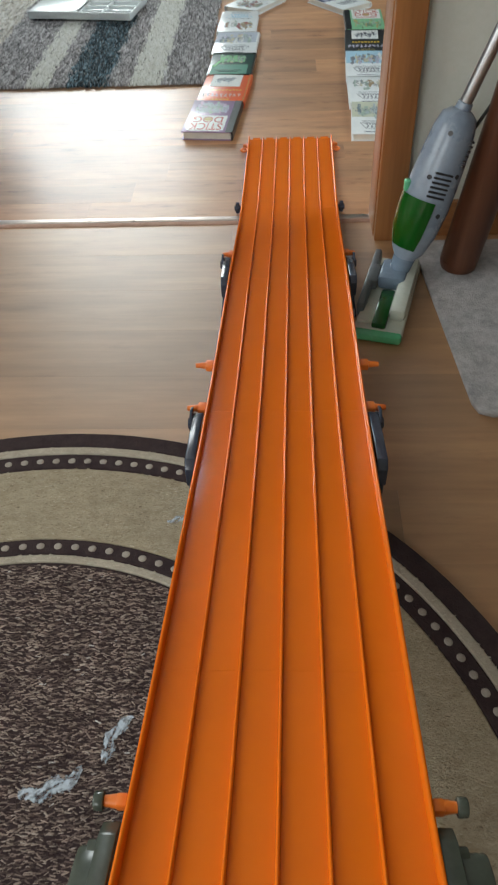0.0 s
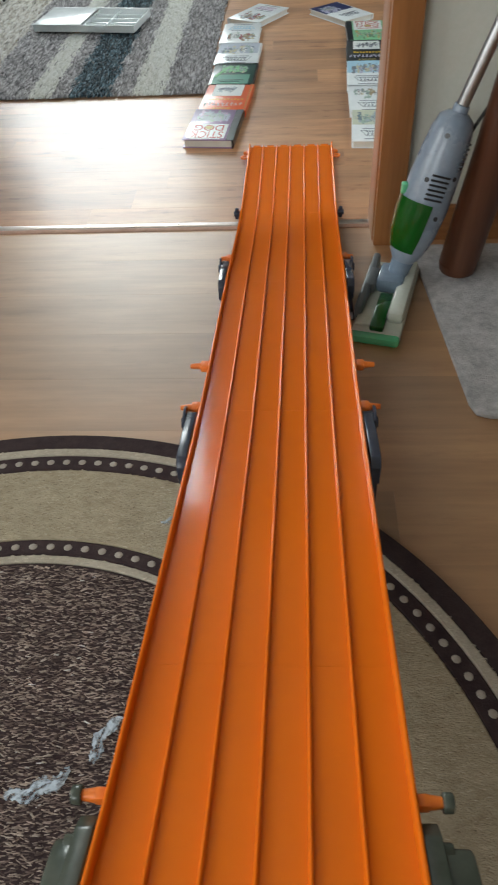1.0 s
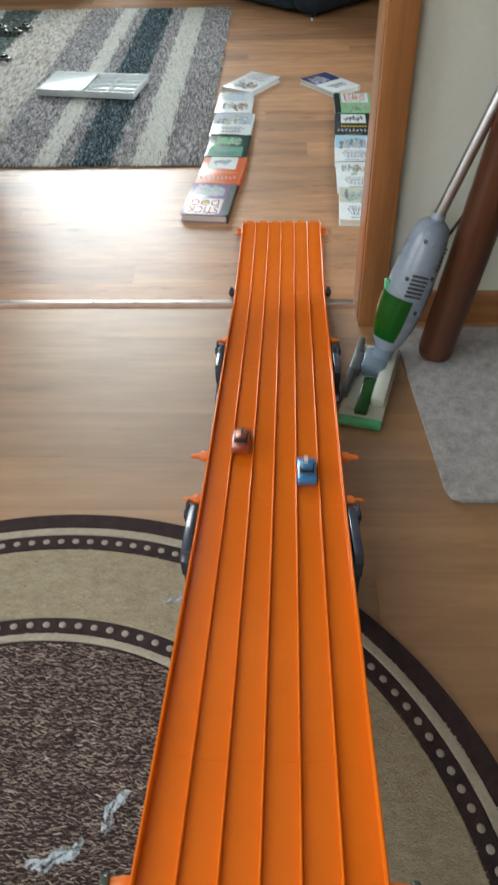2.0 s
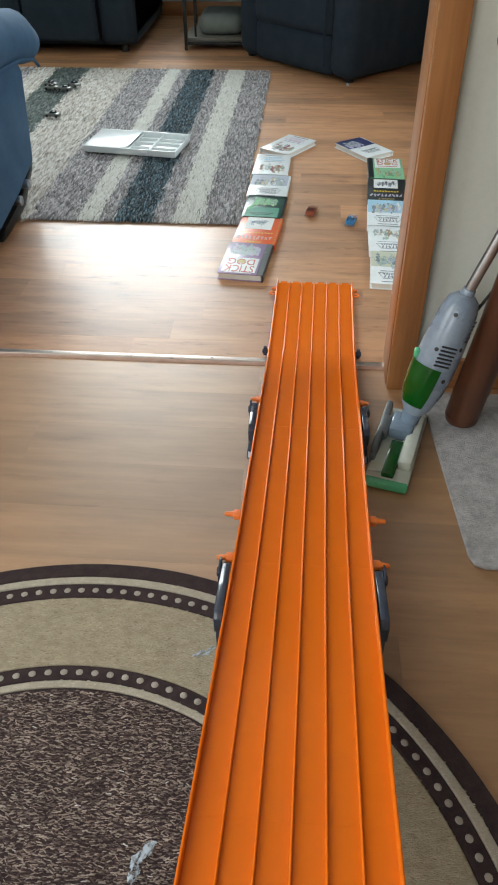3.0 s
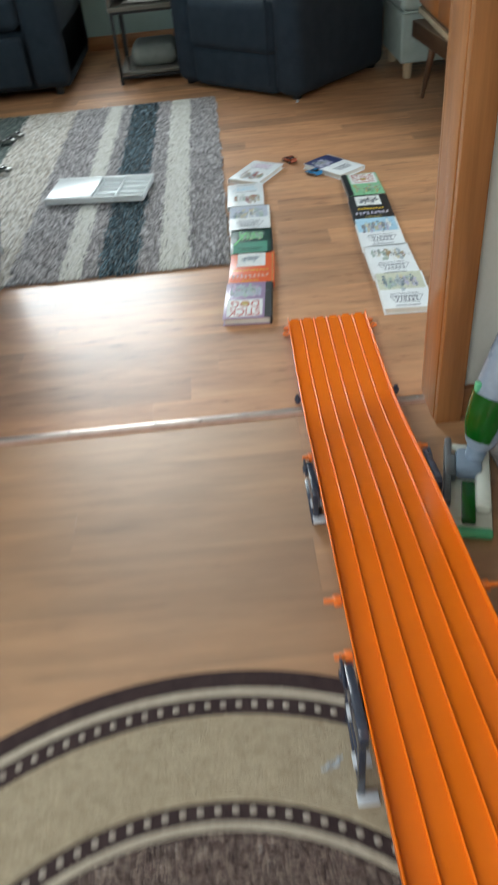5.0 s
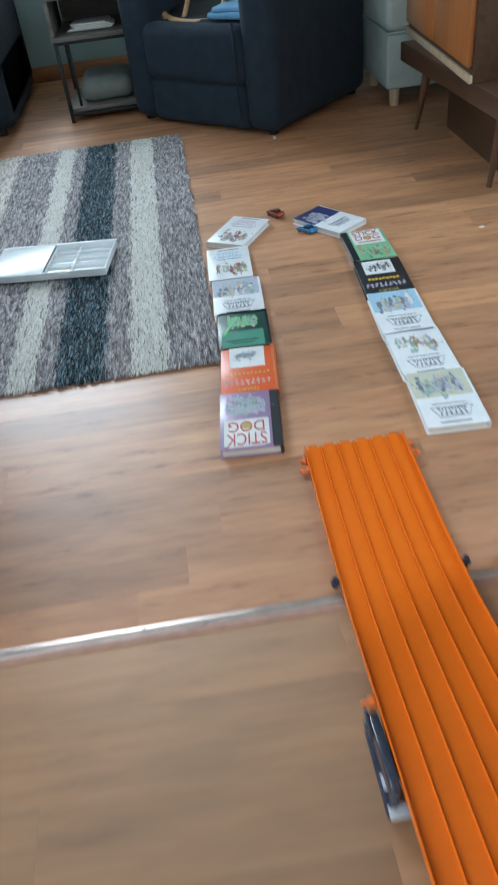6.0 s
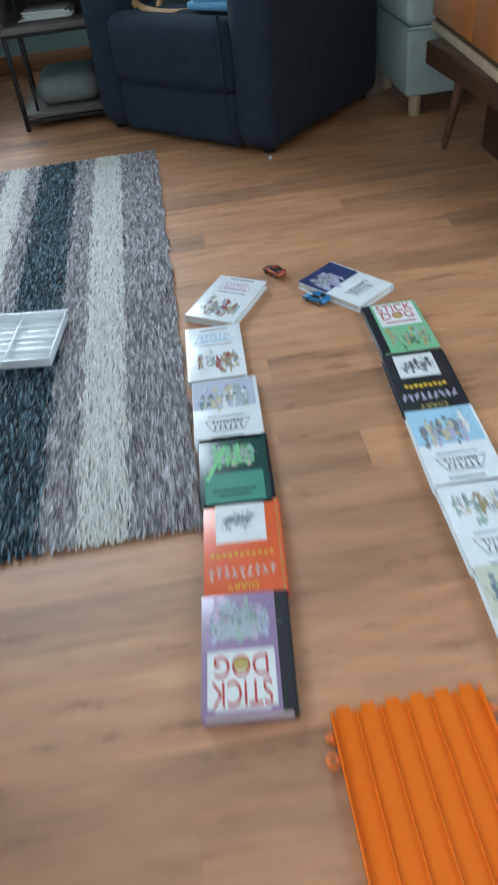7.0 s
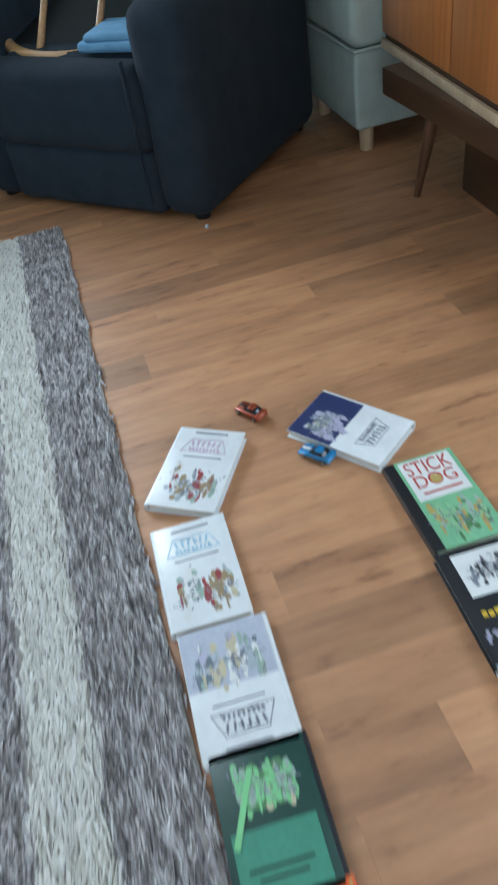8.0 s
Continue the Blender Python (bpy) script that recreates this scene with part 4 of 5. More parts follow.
def blue_recliner():
    """Recliner seen from its side and back, rocked backwards, facing the far wall."""
    c = thing("blue_recliner", "blue upholstered recliner chair rocked back beside the doorway", "recliner")
    xo, xi = -1.13, -1.98
    outline = [(0.42, 0.02), (0.56, 0.045), (0.80, 0.085), (0.975, 0.13), (1.0, 0.25), (1.025, 0.40), (0.98, 0.46), (0.70, 0.48), (0.42, 0.50), (0.25, 0.55), (0.19, 0.60), (0.25, 0.36), (0.31, 0.17), (0.36, 0.06)]
    for x in (xo, xi + 0.10):
        part("side_panel", prism(bmesh.new(), outline, "x", x - 0.10, x, 0.014, 3), "blue_cloth", c)
        arm = bmesh.new()
        pts = [(x - 0.045, 0.24, 0.545), (x - 0.045, 0.45, 0.525), (x - 0.045, 0.7, 0.508), (x - 0.045, 0.92, 0.50), (x - 0.045, 1.08, 0.485), (x - 0.045, 1.165, 0.445), (x - 0.045, 1.175, 0.40)]
        sweep(arm, pts, [0.05, 0.066, 0.074, 0.079, 0.08, 0.068, 0.035], 18)
        part("arm_pad", arm, "blue_cloth", c)
        welt = bmesh.new()
        sweep(welt, [(x + 0.006, 0.42, 0.497), (x + 0.022, 0.7, 0.462), (x + 0.026, 0.95, 0.448), (x + 0.022, 1.08, 0.42), (x + 0.012, 1.15, 0.385)], 0.005, 8)
        part("welt", welt, "blue_cloth", c)
    back = bmesh.new()
    prism(back, [(0.36, 0.06), (0.31, 0.17), (0.25, 0.36), (0.185, 0.60), (0.13, 0.82), (0.125, 1.02), (0.18, 1.07), (0.27, 1.03), (0.33, 0.80), (0.40, 0.52), (0.50, 0.30)], "x", xi + 0.03, xo + 0.006, 0.03, 4)
    part("backrest", back, "blue_cloth", c)
    part("seat", soft(bmesh.new(), (0.64, 0.62, 0.2), (-1.555, 0.78, 0.31), 0.05, pose(0, 0, 0, 6)), "blue_cloth", c)
    part("footrest", soft(bmesh.new(), (0.64, 0.09, 0.27), (-1.555, 1.07, 0.235), 0.03), "blue_cloth", c)
    mech = bmesh.new()
    prism(mech, [(0.62, 0.0), (0.70, 0.0), (0.86, 0.02), (0.99, 0.10), (1.01, 0.17), (0.985, 0.18), (0.95, 0.11), (0.84, 0.055), (0.66, 0.03)], "x", -1.165, -1.145, 0.003)
    part("rocker_bracket", mech, "lever", c)
    for y, z in ((0.77, 0.075), (0.86, 0.095)):
        part("lever_knob", rod(bmesh.new(), (-1.15, y, z), (-1.118, y, z), 0.013, 0.016, 16, 0.003), "steel", c)
    part("base", soft(bmesh.new(), (0.6, 0.5, 0.05), (-1.56, 0.72, 0.025), 0.01), "lever", c)


def sofa():
    s = thing("sofa", "dark slate upholstered sofa along the far wall", "sofa")
    x0, x1, yf, yb = -2.42, -1.19, 3.03, 3.98
    part("base", soft(bmesh.new(), (x1 - x0, yb - yf - 0.06, 0.3), ((x0 + x1) / 2, (yf + yb) / 2 + 0.03, 0.185), 0.03), "slate_cloth", s)
    for k in range(2):
        w = (x1 - x0 - 0.4) / 2
        part("seat_cushion", soft(bmesh.new(), (w - 0.008, 0.66, 0.16), (x0 + 0.2 + w * (k + 0.5), yf + 0.33, 0.415), 0.045), "slate_cloth", s)
        part("front_panel", soft(bmesh.new(), (w - 0.008, 0.05, 0.24), (x0 + 0.2 + w * (k + 0.5), yf + 0.005, 0.19), 0.02), "slate_cloth", s)
        part("back_cushion", soft(bmesh.new(), (w - 0.008, 0.22, 0.5), (x0 + 0.2 + w * (k + 0.5), yf + 0.72, 0.68), 0.06, pose(0, 0, 0, -8)), "slate_cloth", s)
    for x in (x0 + 0.1, x1 - 0.1):
        part("arm", soft(bmesh.new(), (0.2, yb - yf - 0.02, 0.56), (x, (yf + yb) / 2, 0.325), 0.05), "slate_cloth", s)
    part("backrest", soft(bmesh.new(), (x1 - x0, 0.16, 0.82), ((x0 + x1) / 2, yb - 0.02, 0.46), 0.05), "slate_cloth", s)
    for x in (x0 + 0.08, x1 - 0.08):
        for y in (yf + 0.1, yb - 0.08):
            part("foot", rod(bmesh.new(), (x, y, 0), (x, y, 0.05), 0.022, 0.026), "iron", s)


def navy_recliner():
    """Recliner that faces the middle of the room."""
    c = thing("navy_recliner", "dark navy upholstered recliner armchair facing into the room", "recliner", pose(-0.024, 2.455, 0.0, 0, 0, -45.0))
    W, D = 0.86, 0.77
    # local x runs along the front to the left end, y to the back
    def place(size, centre, r, nm, turn=None, mat_name="navy_cloth"):
        part(nm, soft(bmesh.new(), size, centre, r, turn), mat_name, c)
    place((0.17, D - 0.02, 0.555), (-0.085, D / 2, 0.288), 0.06, "arm")
    place((0.17, D - 0.02, 0.555), (-W + 0.085, D / 2, 0.288), 0.06, "arm")
    place((W - 0.29, 0.12, 0.23), (-W / 2, 0.055, 0.305), 0.045, "footrest")
    place((W - 0.29, 0.11, 0.19), (-W / 2, 0.065, 0.108), 0.035, "front_panel")
    place((W - 0.34, 0.54, 0.18), (-W / 2, 0.35, 0.335), 0.05, "seat")
    place((W - 0.30, 0.17, 0.62), (-W / 2, D - 0.10, 0.68), 0.07, "backrest", pose(0, 0, 0, -10))
    place((W - 0.06, D - 0.1, 0.07), (-W / 2, D / 2 + 0.02, 0.055), 0.01, "base", mat_name="iron")
    seam = bmesh.new()
    sweep(seam, [(-0.172, -0.004, 0.06), (-0.172, -0.008, 0.25), (-0.172, -0.004, 0.44)], 0.006, 8)
    part("welt", seam, "navy_cloth", c)
    part("caster", rod(bmesh.new(), (-0.015, 0.008, 0.006), (-0.006, 0.008, 0.006), 0.006, None, 16, 0.001), "glint_caster", c)
    for x in (-0.06, -W + 0.06):
        for y in (0.07, D - 0.07):
            part("foot", rod(bmesh.new(), (x, y, 0), (x, y, 0.04), 0.022, 0.026), "iron", c)


def wooden_hoop():
    """Bent wooden hoop with a cross rail and dark seat-like panel, lying on the recliner's seat."""
    h = thing("bent_wood_hoop", "bent maple hoop with posts and dark panel resting on the recliner", "hoop", pose(-0.160, 3.04, 0.458, 14, 0, -38))
    ringm = bmesh.new()
    pts = [(0.27 * math.cos(a), 0.215 * math.sin(a), 0.0) for a in (math.tau * k / 40 for k in range(41))]
    sweep(ringm, pts, 0.017, 12)
    part("hoop", ringm, "hoop_wood", h)
    disc = bmesh.new()
    prism(disc, [(0.262 * math.cos(a), 0.207 * math.sin(a)) for a in (math.tau * k / 40 for k in range(40))], "z", -0.008, 0.001)
    part("dark_panel", disc, "iron", h)
    for x in (-0.07, 0.12):
        part("post", rod(bmesh.new(), (x, -0.18, 0.004), (x, -0.04, 0.11), 0.011, 0.009), "hoop_wood", h)


def folded_cloth():
    bm = bmesh.new()
    soft(bm, (0.25, 0.17, 0.028), (0, 0, 0.014), 0.012)
    soft(bm, (0.225, 0.155, 0.022), (0.006, 0.004, 0.036), 0.01, pose(0, 0, 0, 0, 0, 6))
    o = single("folded_cloth", bm, "sky_cloth", "sky-blue folded fabric on the recliner seat", "cloth")
    o.matrix_world = pose(-0.084, 2.76, 0.4265, 0, 0, -40)


def end_table():
    t = thing("end_table", "weathered grey wood end table with black iron frame", "end table")
    x0, x1, y0, y1 = -0.925, -0.55, 3.17, 3.60
    for x in (x0, x1):
        for y in (y0, y1):
            part("leg", box(bmesh.new(), (0.018, 0.018, 0.36), (x, y, 0.18), 0.002), "iron", t)
    for y in (y0, y1):
        part("rail", box(bmesh.new(), (x1 - x0 - 0.02, 0.014, 0.014), ((x0 + x1) / 2, y, 0.035), 0.001), "iron", t)
        part("rail", box(bmesh.new(), (x1 - x0 - 0.02, 0.014, 0.014), ((x0 + x1) / 2, y, 0.35), 0.001), "iron", t)
    part("inner_leg", box(bmesh.new(), (0.012, 0.012, 0.31), (x0 + 0.05, y0 + 0.05, 0.195), 0.001), "iron", t)
    part("lower_shelf", box(bmesh.new(), (x1 - x0 + 0.01, y1 - y0 - 0.02, 0.018), ((x0 + x1) / 2, (y0 + y1) / 2, 0.052), 0.002), "greywood", t)
    for z in (0.367, 0.535):
        part("shelf" if z < 0.5 else "top", box(bmesh.new(), (x1 - x0 + 0.03, y1 - y0 + 0.03, 0.02), ((x0 + x1) / 2, (y0 + y1) / 2, z), 0.002), "greywood", t)
    for x in (x0 - 0.005, x1 + 0.005):
        part("cubby_side", box(bmesh.new(), (0.018, y1 - y0 + 0.02, 0.147), (x, (y0 + y1) / 2, 0.451), 0.001), "greywood", t)
    part("cubby_back", box(bmesh.new(), (x1 - x0 - 0.02, 0.012, 0.147), ((x0 + x1) / 2, y1, 0.451), 0.001), "greywood", t)
    cu = bmesh.new()
    soft(cu, (0.26, 0.3, 0.11), (0, 0, 0.055), 0.05)
    o = single("cushion", cu, "grey_cloth", "pale grey round-edged cushion on the table's lower shelf", "cushion")
    o.matrix_world = pose(-0.735, 3.38, 0.0615)
    o = thing("paper_stack", "small stack of papers in the table's cubby", "papers", pose(-0.75, 3.31, 0.378))
    rr = random.Random(8)
    for k in range(5):
        part("sheet", box(bmesh.new(), (0.21 - 0.01 * k, 0.15, 0.006), (rr.uniform(-0.01, 0.01), rr.uniform(-0.01, 0.01), 0.003 + k * 0.0062), 0.001, pose(0, 0, 0, 0, 0, rr.uniform(-8, 8))), "pages", o)
    o = single("paper_sheet", box(bmesh.new(), (0.15, 0.21, 0.004), (0, 0, 0.002), 0.0005), "panel_white", "white sheet lying on the end table top", "paper")
    o.matrix_world = pose(-0.81, 3.28, 0.5455, 0, 0, 12)


def sage_armchair():
    c = thing("sage_armchair", "pale sage upholstered armchair on round birch legs", "armchair")
    x0, x1, y0, y1 = 0.515, 1.15, 2.67, 3.12
    part("base", soft(bmesh.new(), (x1 - x0, y1 - y0, 0.225), ((x0 + x1) / 2, (y0 + y1) / 2, 0.185), 0.014), "sage_cloth", c)
    part("upper_body", soft(bmesh.new(), (x1 - x0 + 0.012, y1 - y0 + 0.012, 0.30), ((x0 + x1) / 2, (y0 + y1) / 2, 0.449), 0.03), "sage_cloth", c)
    w = bmesh.new()
    sweep(w, [(x0 - 0.004, y1, 0.299), (x0 - 0.004, y0 - 0.004, 0.299), (x1, y0 - 0.004, 0.299)], 0.005, 8)
    part("piping", w, "sage_cloth", c)
    for x in (x0 + 0.045, x1 - 0.06):
        for y in (y0 + 0.035, y1 - 0.05):
            part("leg", rod(bmesh.new(), (x, y, 0), (x, y, 0.075), 0.021, 0.024, 20, 0.002), "birch", c)


def sideboard():
    """Cabinet with teak doors on a long walnut bench with splayed legs."""
    t = thing("walnut_bench", "long dark walnut bench with tapered splayed legs", "bench", pose(0, 0, 0, 0, 0, 3.2))
    part("apron", box(bmesh.new(), (0.42, 1.06, 0.07), (0.875, 1.945, 0.262), 0.004), "walnut", t)
    for x, dx in ((0.71, -0.035), (1.04, 0.03)):
        for y, dy in ((2.275, 0.02), (1.605, -0.015)):
            part("leg", rod(bmesh.new(), (x + dx, y + dy, 0), (x, y, 0.235), 0.009, 0.019, 16), "walnut_up", t)
    c = thing("teak_cabinet", "orange teak cabinet with closed doors standing on a bench", "cabinet", pose(0, 0, 0, 0, 0, -3.0))
    x0, x1, y0, y1, z0, z1 = 0.462, 0.87, 1.80, 2.68, 0.2975, 1.02
    part("carcass", box(bmesh.new(), (x1 - x0, y1 - y0, z1 - z0), ((x0 + x1) / 2, (y0 + y1) / 2, (z0 + z1) / 2), 0.004), "walnut", c)
    n = 2
    w = (y1 - y0 - 0.03) / n
    for k in range(n):
        d = part("door", box(bmesh.new(), (0.018, w - 0.006, z1 - z0 - 0.07), (x0 - 0.006, y0 + 0.015 + w * (k + 0.5), (z0 + z1) / 2 + 0.012), 0.002), "teak", c)
        part("pull", rod(bmesh.new(), (x0 - 0.015, y0 + 0.015 + w + (0.04 if k else -0.04), 0.7), (x0 - 0.034, y0 + 0.015 + w + (0.04 if k else -0.04), 0.7), 0.009, 0.012, 14, 0.002), "steel", d)
    part("bottom_rail", box(bmesh.new(), (0.012, y1 - y0, 0.026), (x0 - 0.0065, (y0 + y1) / 2, z0 + 0.013), 0.002), "birch", c)
    bx = thing("storage_box", "dark brown storage box under the walnut bench", "box")
    part("body", box(bmesh.new(), (0.24, 0.56, 0.185), (0.785, 2.02, 0.0925), 0.006), "walnut", bx)
    part("lid", box(bmesh.new(), (0.25, 0.57, 0.02), (0.785, 2.02, 0.196), 0.004), "walnut", bx)


def organiser_tray():
    """Shallow clear-white plastic tray with compartments."""
    M["tray"] = plain("milky_plastic", (0.80, 0.83, 0.83), (0.86, 0.89, 0.89), 30, 0.25, 0.03)
    t = thing("organiser_tray", "milky white plastic compartment tray lying on the striped rug", "tray", pose(-0.885, 1.487, 0.0165, 0, 0, -8.5))
    L, W, H = 0.375, 0.208, 0.022
    part("floor", box(bmesh.new(), (L, W, 0.003), (0, 0, 0.0015), 0.001), "tray", t)
    for s in (-1, 1):
        part("long_side", box(bmesh.new(), (L, 0.004, H), (0, s * (W / 2 - 0.002), H / 2 + 0.001), 0.0012), "tray", t)
        part("short_side", box(bmesh.new(), (0.004, W - 0.008, H), (s * (L / 2 - 0.002), 0, H / 2 + 0.001), 0.0012), "tray", t)
        rim = box(bmesh.new(), (L + 0.008, 0.006, 0.003), (0, s * (W / 2 + 0.001), H + 0.001), 0.001)
        part("rim", rim, "tray", t)
    for x in (-0.095, -0.01, 0.075):
        part("divider", box(bmesh.new(), (0.0035, W - 0.008, H - 0.008), (x, 0, H / 2), 0.001), "tray", t)
    for k in range(3):
        part("short_divider", box(bmesh.new(), (0.08, 0.003, H - 0.01), (0.033, -0.052 + 0.052 * k, H / 2), 0.001), "tray", t)
        part("short_divider", box(bmesh.new(), (0.105, 0.003, H - 0.01), (0.13, -0.052 + 0.052 * k, H / 2), 0.001), "tray", t)
    lid = box(bmesh.new(), (0.175, W - 0.01, 0.002), (-0.098, 0, H + 0.0015), 0.0006)
    part("lid_half", lid, "tray", t)
    part("latch", box(bmesh.new(), (0.03, 0.006, 0.014), (0.06, -W / 2 - 0.004, H - 0.008), 0.001), "tray", t)


def silver_toy(x, y, turn, label):
    """Small silvery toy car left on the rug."""
    c = thing("silver_toy_car", label, "toy car", pose(x, y, 0.016, 0, 0, turn), "toys left on the striped rug")
    bm = bmesh.new()
    prism(bm, [(-0.036, 0.004), (-0.034, 0.015), (-0.02, 0.018), (0.02, 0.016), (0.035, 0.01), (0.036, 0.004)], "x", -0.015, 0.015, 0.003)
    part("body", bm, "toy_silver", c)
    part("cabin", prism(bmesh.new(), [(-0.022, 0.016), (-0.012, 0.026), (0.004, 0.026), (0.014, 0.015)], "x", -0.012, 0.012, 0.003), "glass_dark", c)
    for s in (-1, 1):
        for yy in (-0.022, 0.022):
            part("wheel", rod(bmesh.new(), (s * 0.011, yy, 0.006), (s * 0.0165, yy, 0.006), 0.0065, None, 14, 0.001), "rubber", c)


M["toy_silver"] = plain("silver_toy_paint", (0.15, 0.15, 0.14), (0.24, 0.24, 0.22), 50, 0.35, 0.05, metal=0.4)
blue_recliner()
sofa()
navy_recliner()
wooden_hoop()
folded_cloth()
end_table()
sage_armchair()
sideboard()
organiser_tray()
for x, y, a in ((-1.475, 2.33, 70), (-1.455, 2.27, 84), (-1.36, 2.33, 60), (-1.385, 2.255, 75), (-1.33, 1.845, 80)):
    silver_toy(x, y, a, "small silver toy car lying on the striped rug")


# ---- kitchen things ----
M["mat_grey"] = plain("light_grey_carpet", (0.34, 0.33, 0.34), (0.56, 0.545, 0.555), 60, 0.95, 0.7, 0.004, fine=5, spec=0.15)
M["mahogany"] = wood("reddish_brown_table_wood", (0.06, 0.02, 0.01), (0.10, 0.036, 0.018), (0.14, 0.055, 0.028), along="z", rough=0.3, vary=0.1)
M["vac_grey"] = plain("silver_blue_plastic", (0.24, 0.30, 0.39), (0.29, 0.35, 0.44), 12, 0.28, 0.03, coat=0.3)
M["vac_dark"] = plain("dark_grey_plastic", (0.10, 0.115, 0.13), (0.14, 0.155, 0.17), 20, 0.35, 0.04)
M["vac_green"] = plain("translucent_green_plastic", (0.003, 0.060, 0.006), (0.006, 0.095, 0.010), 9, 0.16, 0.02, spec=0.45)
M["vac_mint"] = plain("mint_green_plastic", (0.10, 0.50, 0.26), (0.16, 0.58, 0.32), 14, 0.25, 0.03)
M["vac_joint"] = plain("smoky_blue_plastic", (0.16, 0.22, 0.30), (0.22, 0.29, 0.38), 14, 0.15, 0.03)
M["vac_clear"] = plain("pale_clear_plastic", (0.58, 0.63, 0.57), (0.68, 0.72, 0.66), 14, 0.15, 0.03)


def grey_mat():
    bm = bmesh.new()
    prism(bm, [(0.069, -0.10), (0.106, -0.59), (0.114, -0.612), (0.135, -0.62), (1.35, -0.60), (1.35, -0.10)], "z", 0.0, 0.009, 0.003)
    mat_ob = thing("grey_mat", "light grey carpet mat under the kitchen table", "mat")
    part("carpet", bm, "mat_grey", mat_ob)


def table():
    """Table of which only a thick round leg stands in view."""
    t = thing("kitchen_table", "reddish-brown wooden table on thick round legs", "table")
    for x, y in ((0.148, -0.2), (1.1, -0.2), (0.30, -1.05), (1.1, -1.05)):
        bm = bmesh.new()
        z = 0.0095 if y > -0.5 else 0.0
        rod(bm, (x, y, z), (x, y, z + 0.02), 0.034, 0.037, 24, 0.004)
        lean = 0.10 if x < 0.6 else -0.10
        rod(bm, (x, y, z + 0.016), (x + lean, y, 0.722), 0.036, 0.040, 24)
        part("leg", bm, "mahogany", t)
    # Unseen top, lengthened southwards to shade the floor right of the track.
    part("tabletop", box(bmesh.new(), (1.10, 1.06, 0.03), (0.645, -0.625, 0.735), 0.008), "mahogany", t)


def stick_vacuum():
    """Upright stick vacuum leaning towards the wall, with a flat floor head."""
    v = thing("stick_vacuum", "silver-blue and green stick vacuum leaning by the door frame", "vacuum cleaner", pose(-0.015, 0.013, 0))
    head = Matrix.Translation((0.018, -0.315, 0.0)) @ pose(0, 0, 0, 0, 0, -15.5)
    def H(x, y, z):
        return head @ Vector((x, y, z))
    def plate(nm, size, c, mat_name, bev=0.004, turn=None):
        part(nm, box(bmesh.new(), size, H(*c), bev, head.to_3x3().to_4x4() @ (turn or Matrix())), mat_name, v)
    plate("head_base", (0.088, 0.25, 0.014), (0, 0, 0.009), "vac_clear", 0.006)
    plate("head_lip", (0.088, 0.020, 0.016), (0, -0.123, 0.010), "vac_mint", 0.006)
    plate("brush_cover", (0.030, 0.19, 0.026), (0.027, 0.015, 0.025), "vac_clear", 0.010)
    plate("head_rail", (0.014, 0.19, 0.030), (-0.040, 0.02, 0.025), "vac_dark", 0.005)
    plate("head_insert", (0.026, 0.11, 0.012), (0.000, -0.055, 0.021), "vac_green", 0.004)
    plate("head_window", (0.028, 0.05, 0.006), (-0.026, -0.075, 0.02), "vac_clear", 0.002)
    plate("motor_hood", (0.052, 0.070, 0.030), (0.000, 0.045, 0.030), "vac_joint", 0.010)
    plate("hinge_block", (0.020, 0.060, 0.022), (-0.034, 0.030, 0.030), "vac_dark", 0.005)
    foot = Vector((0.036, -0.270, 0.022))
    top = Vector((0.130, -0.203, 0.335))
    way = (top - foot).normalized()
    part("neck", rod(bmesh.new(), foot, foot + way * 0.055, 0.017, 0.022, 20, 0.003), "vac_joint", v)
    side = way.cross(Vector((-0.15, -1.0, 0.2))).normalized()
    depth = way.cross(side).normalized()
    frame_m = Matrix((( *side, 0), (*depth, 0), (*way, 0), (0, 0, 0, 1))).transposed()
    frame_m = Matrix.Translation(foot) @ frame_m
    def ring_body(stations, mat_name, nm, seg=26, lo=0.0, hi=math.tau, lift=1.0):
        bm = bmesh.new()
        loops = []
        full = abs(hi - lo - math.tau) < 1e-6
        cnt = seg if full else seg + 1
        for s, rx, ry, off in ((q[0] * 0.95, *q[1:]) for q in stations):
            loops.append([bm.verts.new(frame_m @ Vector((off + lift * rx * math.cos(a), lift * ry * math.sin(a), s))) for a in (lo + (hi - lo) * k / seg for k in range(cnt))])
        for one, two in zip(loops, loops[1:]):
            for k in range(cnt if full else cnt - 1):
                bm.faces.new((one[k], one[(k + 1) % cnt], two[(k + 1) % cnt], two[k]))
        if full:
            bm.faces.new(loops[0][::-1])
            bm.faces.new(loops[-1])
        return part(nm, bm, mat_name, v)
    shape = [(0.045, 0.020, 0.022, 0.0), (0.06, 0.030, 0.030, 0.0), (0.10, 0.040, 0.038, 0.0), (0.15, 0.044, 0.042, 0.0), (0.20, 0.043, 0.042, 0.0), (0.25, 0.040, 0.040, 0.0), (0.29, 0.036, 0.036, 0.0), (0.312, 0.030, 0.030, 0.0), (0.322, 0.018, 0.018, 0.0)]
    body = ring_body(shape, "vac_grey", "body")
    dust = ring_body([(0.068, 0.0328, 0.0325, 0.0), (0.10, 0.0425, 0.0405, 0.0), (0.14, 0.0460, 0.0440, 0.0), (0.165, 0.0462, 0.0442, 0.0)], "vac_green", "dust_cup", 18, math.radians(150), math.radians(286))
    part("release_button", soft(bmesh.new(), (0.012, 0.014, 0.02), frame_m @ Vector((-0.043, -0.012, 0.168)), 0.004), "vac_mint", v)
